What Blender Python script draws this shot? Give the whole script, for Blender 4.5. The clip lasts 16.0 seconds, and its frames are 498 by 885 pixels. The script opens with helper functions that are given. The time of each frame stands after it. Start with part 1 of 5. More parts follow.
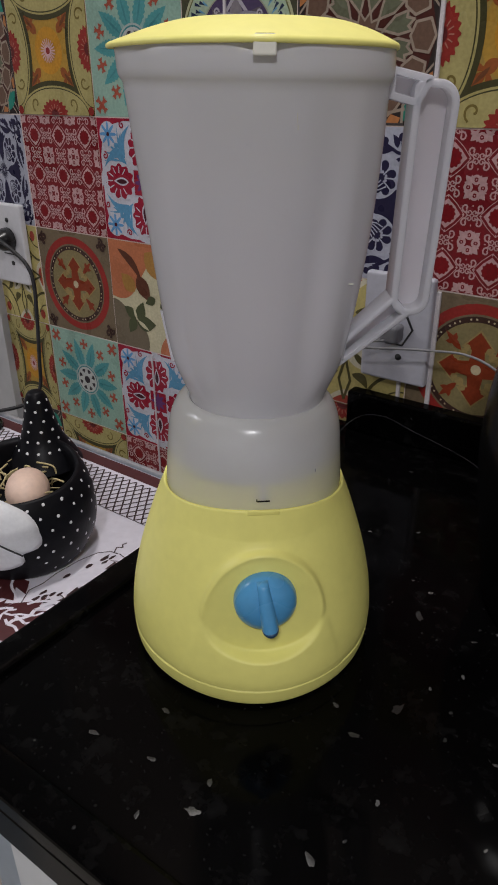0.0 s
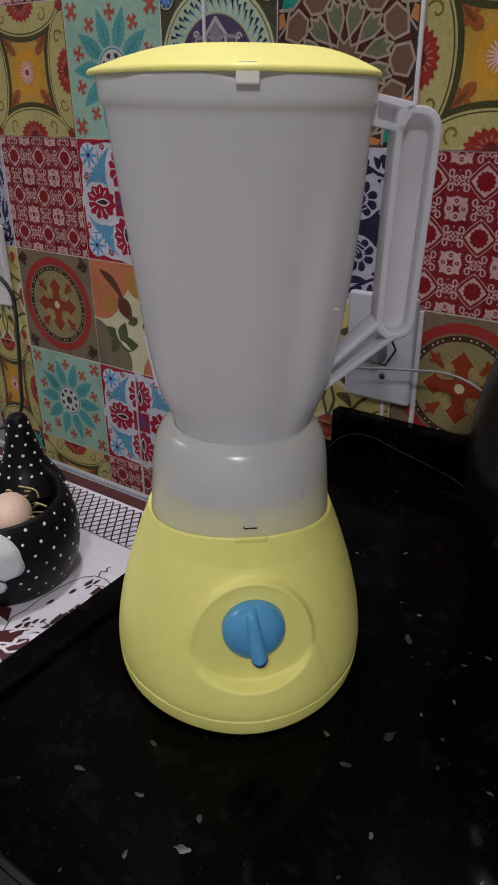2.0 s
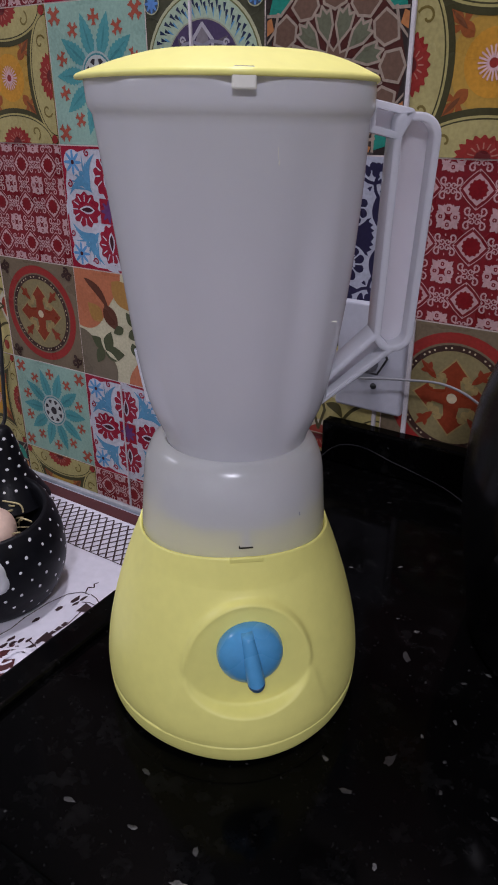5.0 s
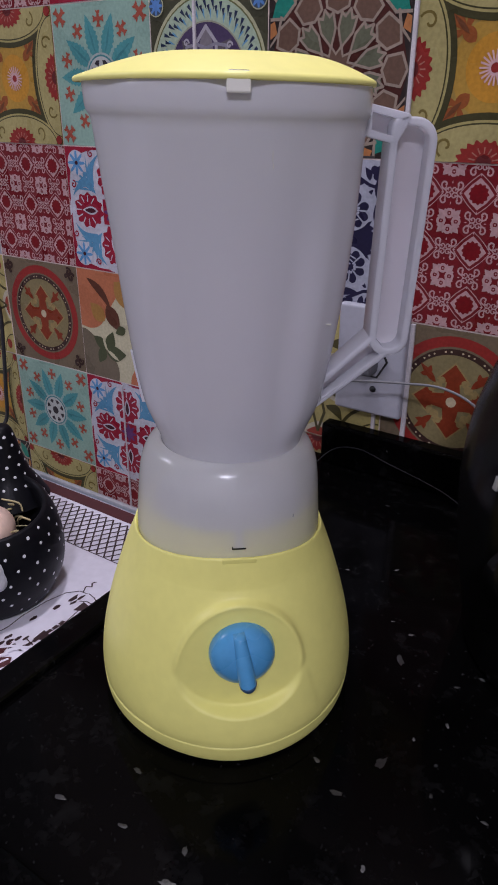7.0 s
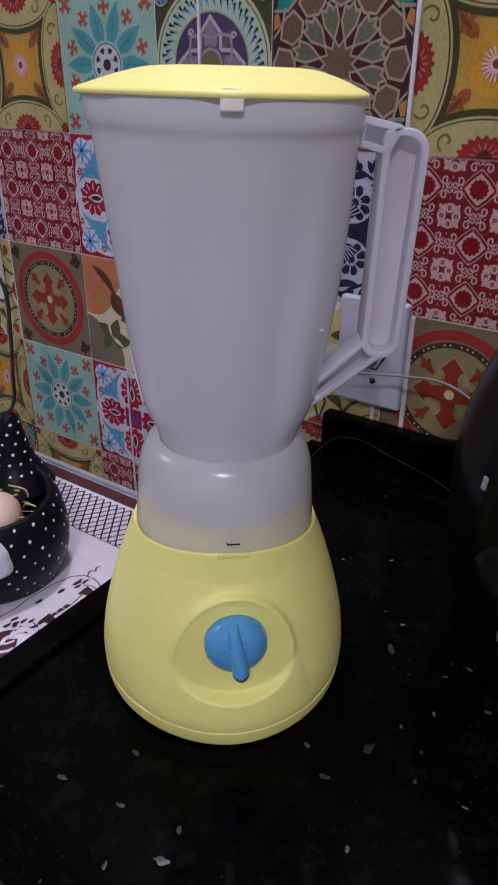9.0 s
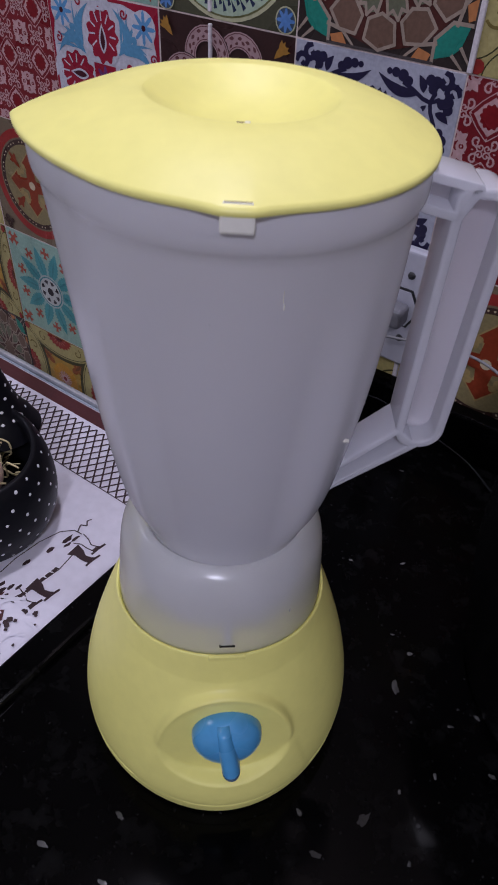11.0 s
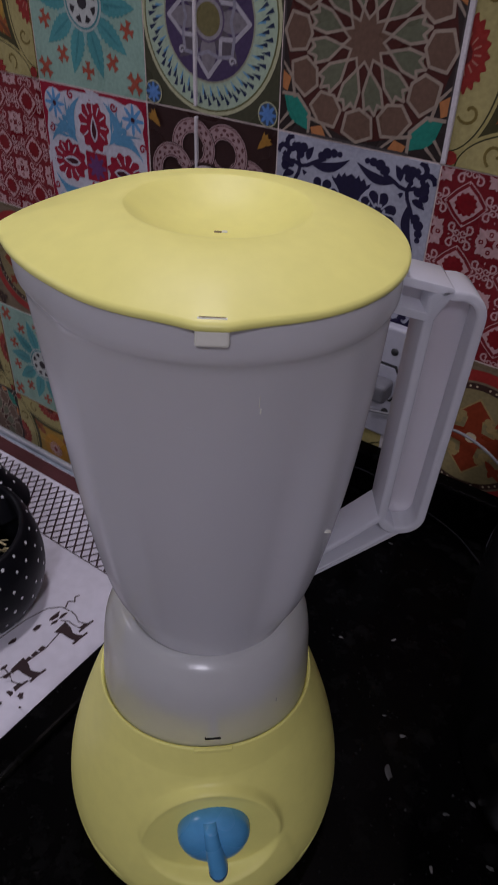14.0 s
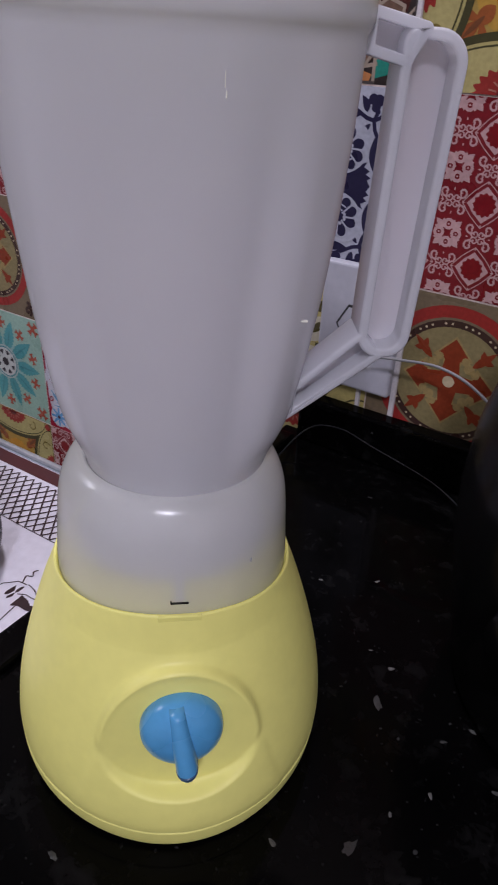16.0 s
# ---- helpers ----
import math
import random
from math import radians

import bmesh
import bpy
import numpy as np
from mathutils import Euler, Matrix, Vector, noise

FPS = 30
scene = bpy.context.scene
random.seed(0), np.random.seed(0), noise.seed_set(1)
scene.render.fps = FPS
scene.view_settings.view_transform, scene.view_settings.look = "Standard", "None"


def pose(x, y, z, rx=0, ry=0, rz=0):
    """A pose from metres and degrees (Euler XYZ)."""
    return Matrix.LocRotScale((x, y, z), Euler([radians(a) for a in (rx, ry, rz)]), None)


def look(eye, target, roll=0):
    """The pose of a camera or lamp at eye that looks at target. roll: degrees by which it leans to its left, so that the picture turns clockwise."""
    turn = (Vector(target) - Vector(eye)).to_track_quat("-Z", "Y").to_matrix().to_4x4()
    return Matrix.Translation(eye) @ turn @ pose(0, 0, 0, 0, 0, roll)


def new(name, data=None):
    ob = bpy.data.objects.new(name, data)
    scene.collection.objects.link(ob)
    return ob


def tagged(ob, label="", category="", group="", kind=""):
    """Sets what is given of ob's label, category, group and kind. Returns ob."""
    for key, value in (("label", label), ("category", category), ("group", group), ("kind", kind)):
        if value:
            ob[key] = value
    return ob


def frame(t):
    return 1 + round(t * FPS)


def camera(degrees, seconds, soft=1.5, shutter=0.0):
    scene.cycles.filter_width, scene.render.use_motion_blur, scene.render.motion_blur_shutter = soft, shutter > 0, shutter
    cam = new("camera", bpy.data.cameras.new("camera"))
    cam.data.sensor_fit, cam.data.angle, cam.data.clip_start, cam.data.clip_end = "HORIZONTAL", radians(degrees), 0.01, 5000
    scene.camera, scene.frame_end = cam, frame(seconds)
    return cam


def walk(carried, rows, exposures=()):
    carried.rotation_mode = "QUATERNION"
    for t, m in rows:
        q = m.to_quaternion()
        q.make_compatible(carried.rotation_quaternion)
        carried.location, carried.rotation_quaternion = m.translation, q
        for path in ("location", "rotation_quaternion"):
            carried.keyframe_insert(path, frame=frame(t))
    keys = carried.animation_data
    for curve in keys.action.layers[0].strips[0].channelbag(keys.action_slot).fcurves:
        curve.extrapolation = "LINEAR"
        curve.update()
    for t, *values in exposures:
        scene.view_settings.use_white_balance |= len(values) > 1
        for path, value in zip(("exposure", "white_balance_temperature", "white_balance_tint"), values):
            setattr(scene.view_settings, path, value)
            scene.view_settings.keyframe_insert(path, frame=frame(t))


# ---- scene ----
cam = camera(38.6, 16.0, soft=1.8, shutter=0.5)
EXPOSURES = [(0, -0.60, 6350, 9), (3.2, -0.58, 6250, 10), (4.2, -0.50, 5950, 14), (6.3, -0.50, 5780, 21), (9.2, -0.48, 5720, 22), (11.3, -0.82, 5600, 23), (12.2, -0.92, 5600, 22), (12.5, -0.92, 5600, 22), (13, -1.38, 5850, 22), (13.5, -1.38, 5850, 22), (14, -1.32, 5900, 22), (14.5, -0.95, 5850, 22), (14.8, -0.60, 5800, 20), (15.3, -0.32, 5950, 20), (16, -0.32, 5900, 20)]
PATH = [
    (0, (1.04, -0.685, 0.364), (-0.014, 0.749, -0.549), -0.5),
    (0.5, (1.041, -0.686, 0.366), (-0.008, 0.751, -0.549), -0.1),
    (1, (1.041, -0.686, 0.368), (-0.001, 0.767, -0.529), 0.1),
    (1.5, (1.035, -0.684, 0.366), (0.002, 0.778, -0.525), 0.1),
    (2, (1.034, -0.68, 0.368), (0.009, 0.797, -0.509), -0.5),
    (2.5, (1.037, -0.683, 0.371), (0.02, 0.804, -0.497), -0.8),
    (3, (1.035, -0.684, 0.369), (0.029, 0.809, -0.501), -0.7),
    (3.5, (1.029, -0.682, 0.37), (0.038, 0.828, -0.49), -0.7),
    (4, (1.021, -0.676, 0.368), (0.035, 0.837, -0.49), -0.3),
    (4.2, (1.02, -0.671, 0.366), (0.037, 0.84, -0.499), -0.4),
    (6.3, (1.025, -0.671, 0.37), (0.015, 0.83, -0.482), -0.1),
    (6.5, (1.028, -0.672, 0.369), (0.02, 0.831, -0.482), -0.2),
    (7, (1.026, -0.669, 0.368), (0.023, 0.833, -0.49), 0.2),
    (7.5, (1.024, -0.668, 0.369), (0.026, 0.842, -0.484), 0.4),
    (8, (1.023, -0.67, 0.369), (0.029, 0.843, -0.482), 0.7),
    (8.5, (1.032, -0.674, 0.372), (0.031, 0.817, -0.508), 1.0),
    (9, (1.036, -0.67, 0.386), (0.03, 0.796, -0.53), 0.4),
    (9.2, (1.031, -0.664, 0.39), (0.03, 0.77, -0.581), 0.1),
    (11.3, (0.949, -0.542, 0.473), (0.116, 0.662, -0.889), 2.6),
    (11.5, (0.949, -0.541, 0.477), (0.117, 0.655, -0.893), 2.4),
    (12, (0.942, -0.541, 0.489), (0.131, 0.635, -0.911), 3.0),
    (12.5, (0.94, -0.528, 0.496), (0.172, 0.638, -0.936), 3.5),
    (13, (0.938, -0.519, 0.497), (0.181, 0.626, -0.958), 3.4),
    (13.5, (0.941, -0.524, 0.492), (0.138, 0.685, -0.884), 2.8),
    (14, (0.952, -0.542, 0.477), (0.056, 0.772, -0.736), 2.2),
    (14.5, (0.966, -0.552, 0.442), (0.04, 0.855, -0.636), 1.2),
    (15, (0.98, -0.566, 0.405), (0.022, 0.858, -0.622), 2.3),
    (15.5, (0.988, -0.573, 0.376), (0.018, 0.841, -0.653), 2.4),
    (16, (0.979, -0.572, 0.363), (0.07, 0.885, -0.662), 2.7),
]
walk(cam, [(t, look(eye, target, roll)) for t, eye, target, roll in PATH], exposures=EXPOSURES)

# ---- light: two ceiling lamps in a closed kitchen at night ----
world = bpy.data.worlds.new("world")
scene.world = world
world.use_nodes = True
world.node_tree.nodes["Background"].inputs[0].default_value = (0.5, 0.55, 0.7, 1)
world.node_tree.nodes["Background"].inputs[1].default_value = 0.02


def area_light(name, place, size, watts, colour):
    data = bpy.data.lights.new(name, "AREA")
    data.shape, data.size, data.energy, data.color = "DISK", size, watts, colour
    ob = new(name, data)
    ob.location = place
    return ob


area_light("ceiling_light_over_counter", (0.60, -0.21, 1.585), 0.13, 13.5, (1.0, 0.95, 0.92))
area_light("ceiling_light_of_room", (1.65, -1.70, 1.585), 0.30, 38.0, (1.0, 0.96, 0.97))
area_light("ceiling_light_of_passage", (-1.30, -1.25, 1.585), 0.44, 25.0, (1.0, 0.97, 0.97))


# ---- materials ----
def shader(name):
    m = bpy.data.materials.new(name)
    m.use_nodes = True
    return m, m.node_tree.nodes, m.node_tree.links, m.node_tree.nodes["Principled BSDF"]


def surface(name, colour, rough=0.5, vary=0.12, scale=40.0, bump=0.0, bump_scale=200.0, metal=0.0, coat=0.0, spec=0.5):
    """Paint, plastic or print with blotches at two scales and a fine relief."""
    m, nodes, links, bsdf = shader(name)
    geo = nodes.new("ShaderNodeTexCoord")
    big, small = nodes.new("ShaderNodeTexNoise"), nodes.new("ShaderNodeTexNoise")
    big.inputs["Scale"].default_value, small.inputs["Scale"].default_value = scale * 0.25, scale * 4
    for n in (big, small):
        links.new(geo.outputs["Object"], n.inputs["Vector"])
    add = nodes.new("ShaderNodeMath")
    add.operation = "ADD"
    links.new(big.outputs[0], add.inputs[0])
    links.new(small.outputs[0], add.inputs[1])
    ramp = nodes.new("ShaderNodeMapRange")
    ramp.inputs["From Min"].default_value, ramp.inputs["From Max"].default_value = 0.7, 1.3
    ramp.inputs["To Min"].default_value, ramp.inputs["To Max"].default_value = 1 - vary, 1 + vary
    links.new(add.outputs[0], ramp.inputs["Value"])
    mul = nodes.new("ShaderNodeVectorMath")
    mul.operation = "SCALE"
    mul.inputs[0].default_value = colour
    links.new(ramp.outputs[0], mul.inputs["Scale"])
    links.new(mul.outputs[0], bsdf.inputs["Base Color"])
    rr = nodes.new("ShaderNodeMapRange")
    rr.inputs["From Min"].default_value, rr.inputs["From Max"].default_value = 0.35, 0.65
    rr.inputs["To Min"].default_value, rr.inputs["To Max"].default_value = max(rough - 0.06, 0.02), min(rough + 0.06, 1)
    links.new(big.outputs[0], rr.inputs["Value"])
    links.new(rr.outputs[0], bsdf.inputs["Roughness"])
    bsdf.inputs["Metallic"].default_value = metal
    bsdf.inputs["Coat Weight"].default_value = coat
    bsdf.inputs["Specular IOR Level"].default_value = spec
    if bump:
        fine = nodes.new("ShaderNodeTexNoise")
        fine.inputs["Scale"].default_value = bump_scale
        links.new(geo.outputs["Object"], fine.inputs["Vector"])
        b = nodes.new("ShaderNodeBump")
        b.inputs["Strength"].default_value, b.inputs["Distance"].default_value = bump, 0.001
        links.new(fine.outputs[0], b.inputs["Height"])
        links.new(b.outputs[0], bsdf.inputs["Normal"])
    return m


def granite_material():
    """Black polished granite with sparse pale crystals, smears and worn gloss."""
    m, nodes, links, bsdf = shader("black_granite")
    geo = nodes.new("ShaderNodeTexCoord")
    warp = nodes.new("ShaderNodeTexNoise")
    warp.inputs["Scale"].default_value = 60
    links.new(geo.outputs["Object"], warp.inputs["Vector"])
    mixv = nodes.new("ShaderNodeVectorMath")
    mixv.operation = "MULTIPLY_ADD"
    mixv.inputs[1].default_value = (0.012, 0.012, 0.012)
    links.new(warp.outputs["Color"], mixv.inputs[0])
    links.new(geo.outputs["Object"], mixv.inputs[2])
    colour = None
    for scale, size, tint, chance in ((90, 0.12, (0.030, 0.030, 0.030, 1), 0.94), (260, 0.22, (0.010, 0.010, 0.0098, 1), 0.84)):
        vor = nodes.new("ShaderNodeTexVoronoi")
        vor.inputs["Scale"].default_value = scale
        links.new(mixv.outputs[0], vor.inputs["Vector"])
        near = nodes.new("ShaderNodeMapRange")
        near.inputs["From Min"].default_value, near.inputs["From Max"].default_value = size, size * 0.55
        links.new(vor.outputs["Distance"], near.inputs["Value"])
        sep = nodes.new("ShaderNodeSeparateColor")
        links.new(vor.outputs["Color"], sep.inputs[0])
        pick = nodes.new("ShaderNodeMath")
        pick.operation = "GREATER_THAN"
        pick.inputs[1].default_value = chance
        links.new(sep.outputs[0], pick.inputs[0])
        fac = nodes.new("ShaderNodeMath")
        fac.operation = "MULTIPLY"
        links.new(near.outputs[0], fac.inputs[0])
        links.new(pick.outputs[0], fac.inputs[1])
        mix = nodes.new("ShaderNodeMix")
        mix.data_type = "RGBA"
        links.new(fac.outputs[0], mix.inputs["Factor"])
        if colour is None:
            mix.inputs["A"].default_value = (0.0012, 0.0011, 0.0012, 1)
        else:
            links.new(colour, mix.inputs["A"])
        mix.inputs["B"].default_value = tint
        colour = mix.outputs["Result"]
    cloud = nodes.new("ShaderNodeTexNoise")
    cloud.inputs["Scale"].default_value, cloud.inputs["Detail"].default_value, cloud.inputs["Roughness"].default_value = 55, 7, 0.7
    links.new(mixv.outputs[0], cloud.inputs["Vector"])
    lift = nodes.new("ShaderNodeMapRange")
    lift.inputs["From Min"].default_value, lift.inputs["From Max"].default_value = 0.54, 0.82
    lift.inputs["To Max"].default_value = 0.008
    links.new(cloud.outputs[0], lift.inputs["Value"])
    both = nodes.new("ShaderNodeVectorMath")
    both.operation = "ADD"
    links.new(colour, both.inputs[0])
    links.new(lift.outputs[0], both.inputs[1])
    links.new(both.outputs[0], bsdf.inputs["Base Color"])
    smear = nodes.new("ShaderNodeTexNoise")
    smear.inputs["Scale"].default_value, smear.inputs["Detail"].default_value = 14, 6
    links.new(geo.outputs["Object"], smear.inputs["Vector"])
    rr = nodes.new("ShaderNodeMapRange")
    rr.inputs["From Min"].default_value, rr.inputs["From Max"].default_value = 0.35, 0.7
    rr.inputs["To Min"].default_value, rr.inputs["To Max"].default_value = 0.06, 0.17
    links.new(smear.outputs[0], rr.inputs["Value"])
    links.new(rr.outputs[0], bsdf.inputs["Roughness"])
    bsdf.inputs["Specular IOR Level"].default_value = 0.05
    return m


def frosted_material(clear_part, through_part, blur_part, name, tint=(0.90, 0.892, 0.96)):
    """Milky polypropylene: scatters, lets light through, and has a satin gloss on top."""
    m, nodes, links, bsdf = shader(name)
    nodes.remove(bsdf)
    geo = nodes.new("ShaderNodeTexCoord")
    cloud = nodes.new("ShaderNodeTexNoise")
    cloud.inputs["Scale"].default_value, cloud.inputs["Detail"].default_value = 17, 4
    links.new(geo.outputs["Object"], cloud.inputs["Vector"])
    near = nodes.new("ShaderNodeBsdfDiffuse")
    near.inputs[0].default_value = (*tint, 1)
    far = nodes.new("ShaderNodeBsdfTranslucent")
    far.inputs[0].default_value = (*[min(1.06 * c, 0.98) for c in tint], 1)
    milk = nodes.new("ShaderNodeMixShader")
    milk.inputs[0].default_value = through_part
    links.new(near.outputs[0], milk.inputs[1])
    links.new(far.outputs[0], milk.inputs[2])
    clear = nodes.new("ShaderNodeBsdfTransparent")
    clear.inputs[0].default_value = (0.98, 0.98, 0.99, 1)
    wall_mix = nodes.new("ShaderNodeMixShader")
    patchy = nodes.new("ShaderNodeMapRange")
    patchy.inputs["To Min"].default_value, patchy.inputs["To Max"].default_value = clear_part * 0.75, clear_part * 1.25
    links.new(cloud.outputs[0], patchy.inputs["Value"])
    links.new(patchy.outputs[0], wall_mix.inputs[0])
    links.new(milk.outputs[0], wall_mix.inputs[1])
    links.new(clear.outputs[0], wall_mix.inputs[2])
    gloss = nodes.new("ShaderNodeBsdfGlossy")
    rr = nodes.new("ShaderNodeMapRange")
    rr.inputs["To Min"].default_value, rr.inputs["To Max"].default_value = 0.22, 0.28
    links.new(cloud.outputs[0], rr.inputs["Value"])
    links.new(rr.outputs[0], gloss.inputs["Roughness"])
    angle = nodes.new("ShaderNodeLayerWeight")
    angle.inputs[0].default_value = 0.5
    steep = nodes.new("ShaderNodeMath")
    steep.operation = "POWER"
    steep.inputs[1].default_value = 4.5
    links.new(angle.outputs["Facing"], steep.inputs[0])
    edge = nodes.new("ShaderNodeMapRange")
    edge.inputs["To Min"].default_value, edge.inputs["To Max"].default_value = 0.04, 0.8
    links.new(steep.outputs[0], edge.inputs["Value"])
    top = nodes.new("ShaderNodeMixShader")
    links.new(edge.outputs[0], top.inputs[0])
    blur = nodes.new("ShaderNodeBsdfRefraction")
    blur.inputs["Roughness"].default_value, blur.inputs["IOR"].default_value = 0.6, 1.35
    veil = nodes.new("ShaderNodeMixShader")
    veil.inputs[0].default_value = blur_part
    links.new(wall_mix.outputs[0], veil.inputs[1])
    links.new(blur.outputs[0], veil.inputs[2])
    links.new(veil.outputs[0], top.inputs[1])
    links.new(gloss.outputs[0], top.inputs[2])
    links.new(top.outputs[0], nodes["Material Output"].inputs[0])
    return m


def clear_material():
    """The smooth inner face of the plastic wall."""
    m, nodes, links, bsdf = shader("inner_plastic_face")
    nodes.remove(bsdf)
    clear = nodes.new("ShaderNodeBsdfTransparent")
    clear.inputs[0].default_value = (0.98, 0.98, 0.985, 1)
    gloss = nodes.new("ShaderNodeBsdfGlossy")
    gloss.inputs["Roughness"].default_value = 0.3
    mix = nodes.new("ShaderNodeMixShader")
    mix.inputs[0].default_value = 0.03
    links.new(clear.outputs[0], mix.inputs[1])
    links.new(gloss.outputs[0], mix.inputs[2])
    links.new(mix.outputs[0], nodes["Material Output"].inputs[0])
    return m


GRANITE = granite_material()
CLEAR = clear_material()
FROST_WEB = frosted_material(0.10, 0.55, 0.35, "frosted_web_plastic")
FROST, FROST_THIN = frosted_material(0.11, 0.34, 0.22, "frosted_plastic", (0.875, 0.88, 0.935)), frosted_material(0.29, 0.26, 0.32, "thin_frosted_plastic", (0.95, 0.96, 0.95))
YELLOW = surface("pale_yellow_plastic", (0.90, 0.855, 0.255), 0.47, 0.03, 30, 0.03, 900)
BLUE = surface("sky_blue_plastic", (0.10, 0.36, 0.66), 0.30, 0.05, 60)
BLUE_DARK = surface("shaded_worn_blue_plastic", (0.03, 0.08, 0.17), 0.45, 0.1, 60)
TAB = surface("ivory_plastic", (0.80, 0.79, 0.70), 0.4, 0.04, 60)
BLACK = surface("black_plastic", (0.012, 0.012, 0.013), 0.30, 0.2, 40)
MATT_BLACK = surface("matt_black_plastic", (0.02, 0.02, 0.022), 0.5, 0.2, 40)
SILVER = surface("silver_print", (0.55, 0.55, 0.58), 0.3, 0.1, 60, metal=0.7)
GREY_CORD = surface("pale_grey_cord", (0.17, 0.17, 0.18), 0.45, 0.1, 60)
PLATE = surface("light_grey_plate", (0.42, 0.42, 0.48), 0.42, 0.05, 40)
PLATE_WHITE = surface("white_plate", (0.60, 0.60, 0.63), 0.4, 0.05, 40)
GROUT = surface("pale_grout", (0.60, 0.50, 0.46), 0.85, 0.2, 120, 0.3, 600)
PAINT = surface("off_white_wall_paint", (0.45, 0.45, 0.46), 0.8, 0.06, 8, 0.15, 300)
CEILING = surface("white_ceiling_paint", (0.75, 0.75, 0.74), 0.9, 0.05, 6, 0.1, 200)
FLOOR_TILE = surface("beige_floor_tile", (0.42, 0.38, 0.33), 0.35, 0.1, 12)
WHITE_PANEL = surface("white_laminate", (0.66, 0.68, 0.70), 0.45, 0.05, 10)
BLUE_GREY = surface("blue_grey_enamel", (0.34, 0.40, 0.47), 0.4, 0.06, 10)
STEEL = surface("brushed_aluminium_edge", (0.55, 0.55, 0.58), 0.35, 0.1, 60, metal=0.6)
CLOTH = surface("white_oilcloth", (0.72, 0.70, 0.78), 0.42, 0.06, 26, 0.12, 90)
MAROON = surface("maroon_print", (0.075, 0.018, 0.020), 0.45, 0.15, 60)
INK = surface("dark_brown_ink", (0.035, 0.016, 0.018), 0.5, 0.2, 60)
CERAMIC = surface("black_glazed_clay", (0.006, 0.006, 0.008), 0.42, 0.2, 30, 0.12, 220, spec=0.14)
DOT = surface("white_dot_paint", (0.72, 0.72, 0.74), 0.6, 0.08, 200, 0.2, 700)
FELT = surface("white_painted_wing", (0.70, 0.71, 0.74), 0.6, 0.06, 60, 0.15, 400)
EGGSHELL = surface("pink_beige_eggshell", (0.74, 0.54, 0.44), 0.55, 0.07, 60, 0.08, 1200)
STRAW = surface("pale_straw", (0.50, 0.42, 0.22), 0.7, 0.25, 90)


# ---- mesh helpers ----
def mesh(name, verts, faces, mats, ids=None, smooth=False):
    me = bpy.data.meshes.new(name)
    me.from_pydata([tuple(v) for v in verts], [], faces)
    for m in mats if isinstance(mats, (list, tuple)) else [mats]:
        me.materials.append(m)
    if ids is not None:
        me.polygons.foreach_set("material_index", ids)
    if smooth:
        me.polygons.foreach_set("use_smooth", [True] * len(me.polygons))
    me.update()
    return me


def part(name, bm, material, parent, label="", smooth=False):
    """One bmesh (or finished mesh) as one object, under a thing or a part."""
    if isinstance(bm, bmesh.types.BMesh):
        me = bpy.data.meshes.new(name)
        bmesh.ops.recalc_face_normals(bm, faces=bm.faces)
        bm.to_mesh(me)
        bm.free()
        me.materials.append(material)
        if smooth:
            me.polygons.foreach_set("use_smooth", [True] * len(me.polygons))
    else:
        me = bm
    ob = new(name, me)
    if parent is not None:
        ob.parent = parent
    if label:
        tagged(ob, label)
    return ob


def box(bm, lo, hi, bevel=0.0, seg=2):
    r = bmesh.ops.create_cube(bm, size=1)
    vs = r["verts"]
    for v in vs:
        v.co = Vector([lo[i] + (v.co[i] + 0.5) * (hi[i] - lo[i]) for i in range(3)])
    if bevel:
        es = list({e for v in vs for e in v.link_edges})
        bmesh.ops.bevel(bm, geom=es, offset=bevel, segments=seg, affect="EDGES", profile=0.5)
    return bm


def boxed(lo, hi, bevel=0.0, seg=2):
    return box(bmesh.new(), lo, hi, bevel, seg)


def smooth_profile(points, n):
    """A Catmull-Rom line through (r, z) points, n steps a span."""
    out = []
    p = [points[0]] + list(points) + [points[-1]]
    for i in range(1, len(p) - 2):
        for k in range(n):
            t = k / n
            out.append(tuple(0.5 * (2 * p[i][c] + (p[i + 1][c] - p[i - 1][c]) * t + (2 * p[i - 1][c] - 5 * p[i][c] + 4 * p[i + 1][c] - p[i + 2][c]) * t * t
                                    + (3 * p[i][c] - p[i - 1][c] - 3 * p[i + 1][c] + p[i + 2][c]) * t ** 3) for c in (0, 1)))
    out.append(tuple(points[-1]))
    return out


def lathe(name, rings, seg, mat, shape=None, close=False):
    """A turned body; shape(r, angle, z) may bend it. Angle 0 is +x."""
    verts, faces = [], []
    for r, z in rings:
        for k in range(seg):
            a = 2 * math.pi * k / seg
            x, y, h = r * math.cos(a), r * math.sin(a), z
            if shape:
                x, y, h = shape(r, a, z)
            verts.append((x, y, h))
    n = len(rings)
    for i in range(n if close else n - 1):
        for k in range(seg):
            a, b = i * seg + k, i * seg + (k + 1) % seg
            c, d = ((i + 1) % n) * seg + (k + 1) % seg, ((i + 1) % n) * seg + k
            faces.append((a, b, c, d))
    return mesh(name, verts, faces, mat, smooth=True)


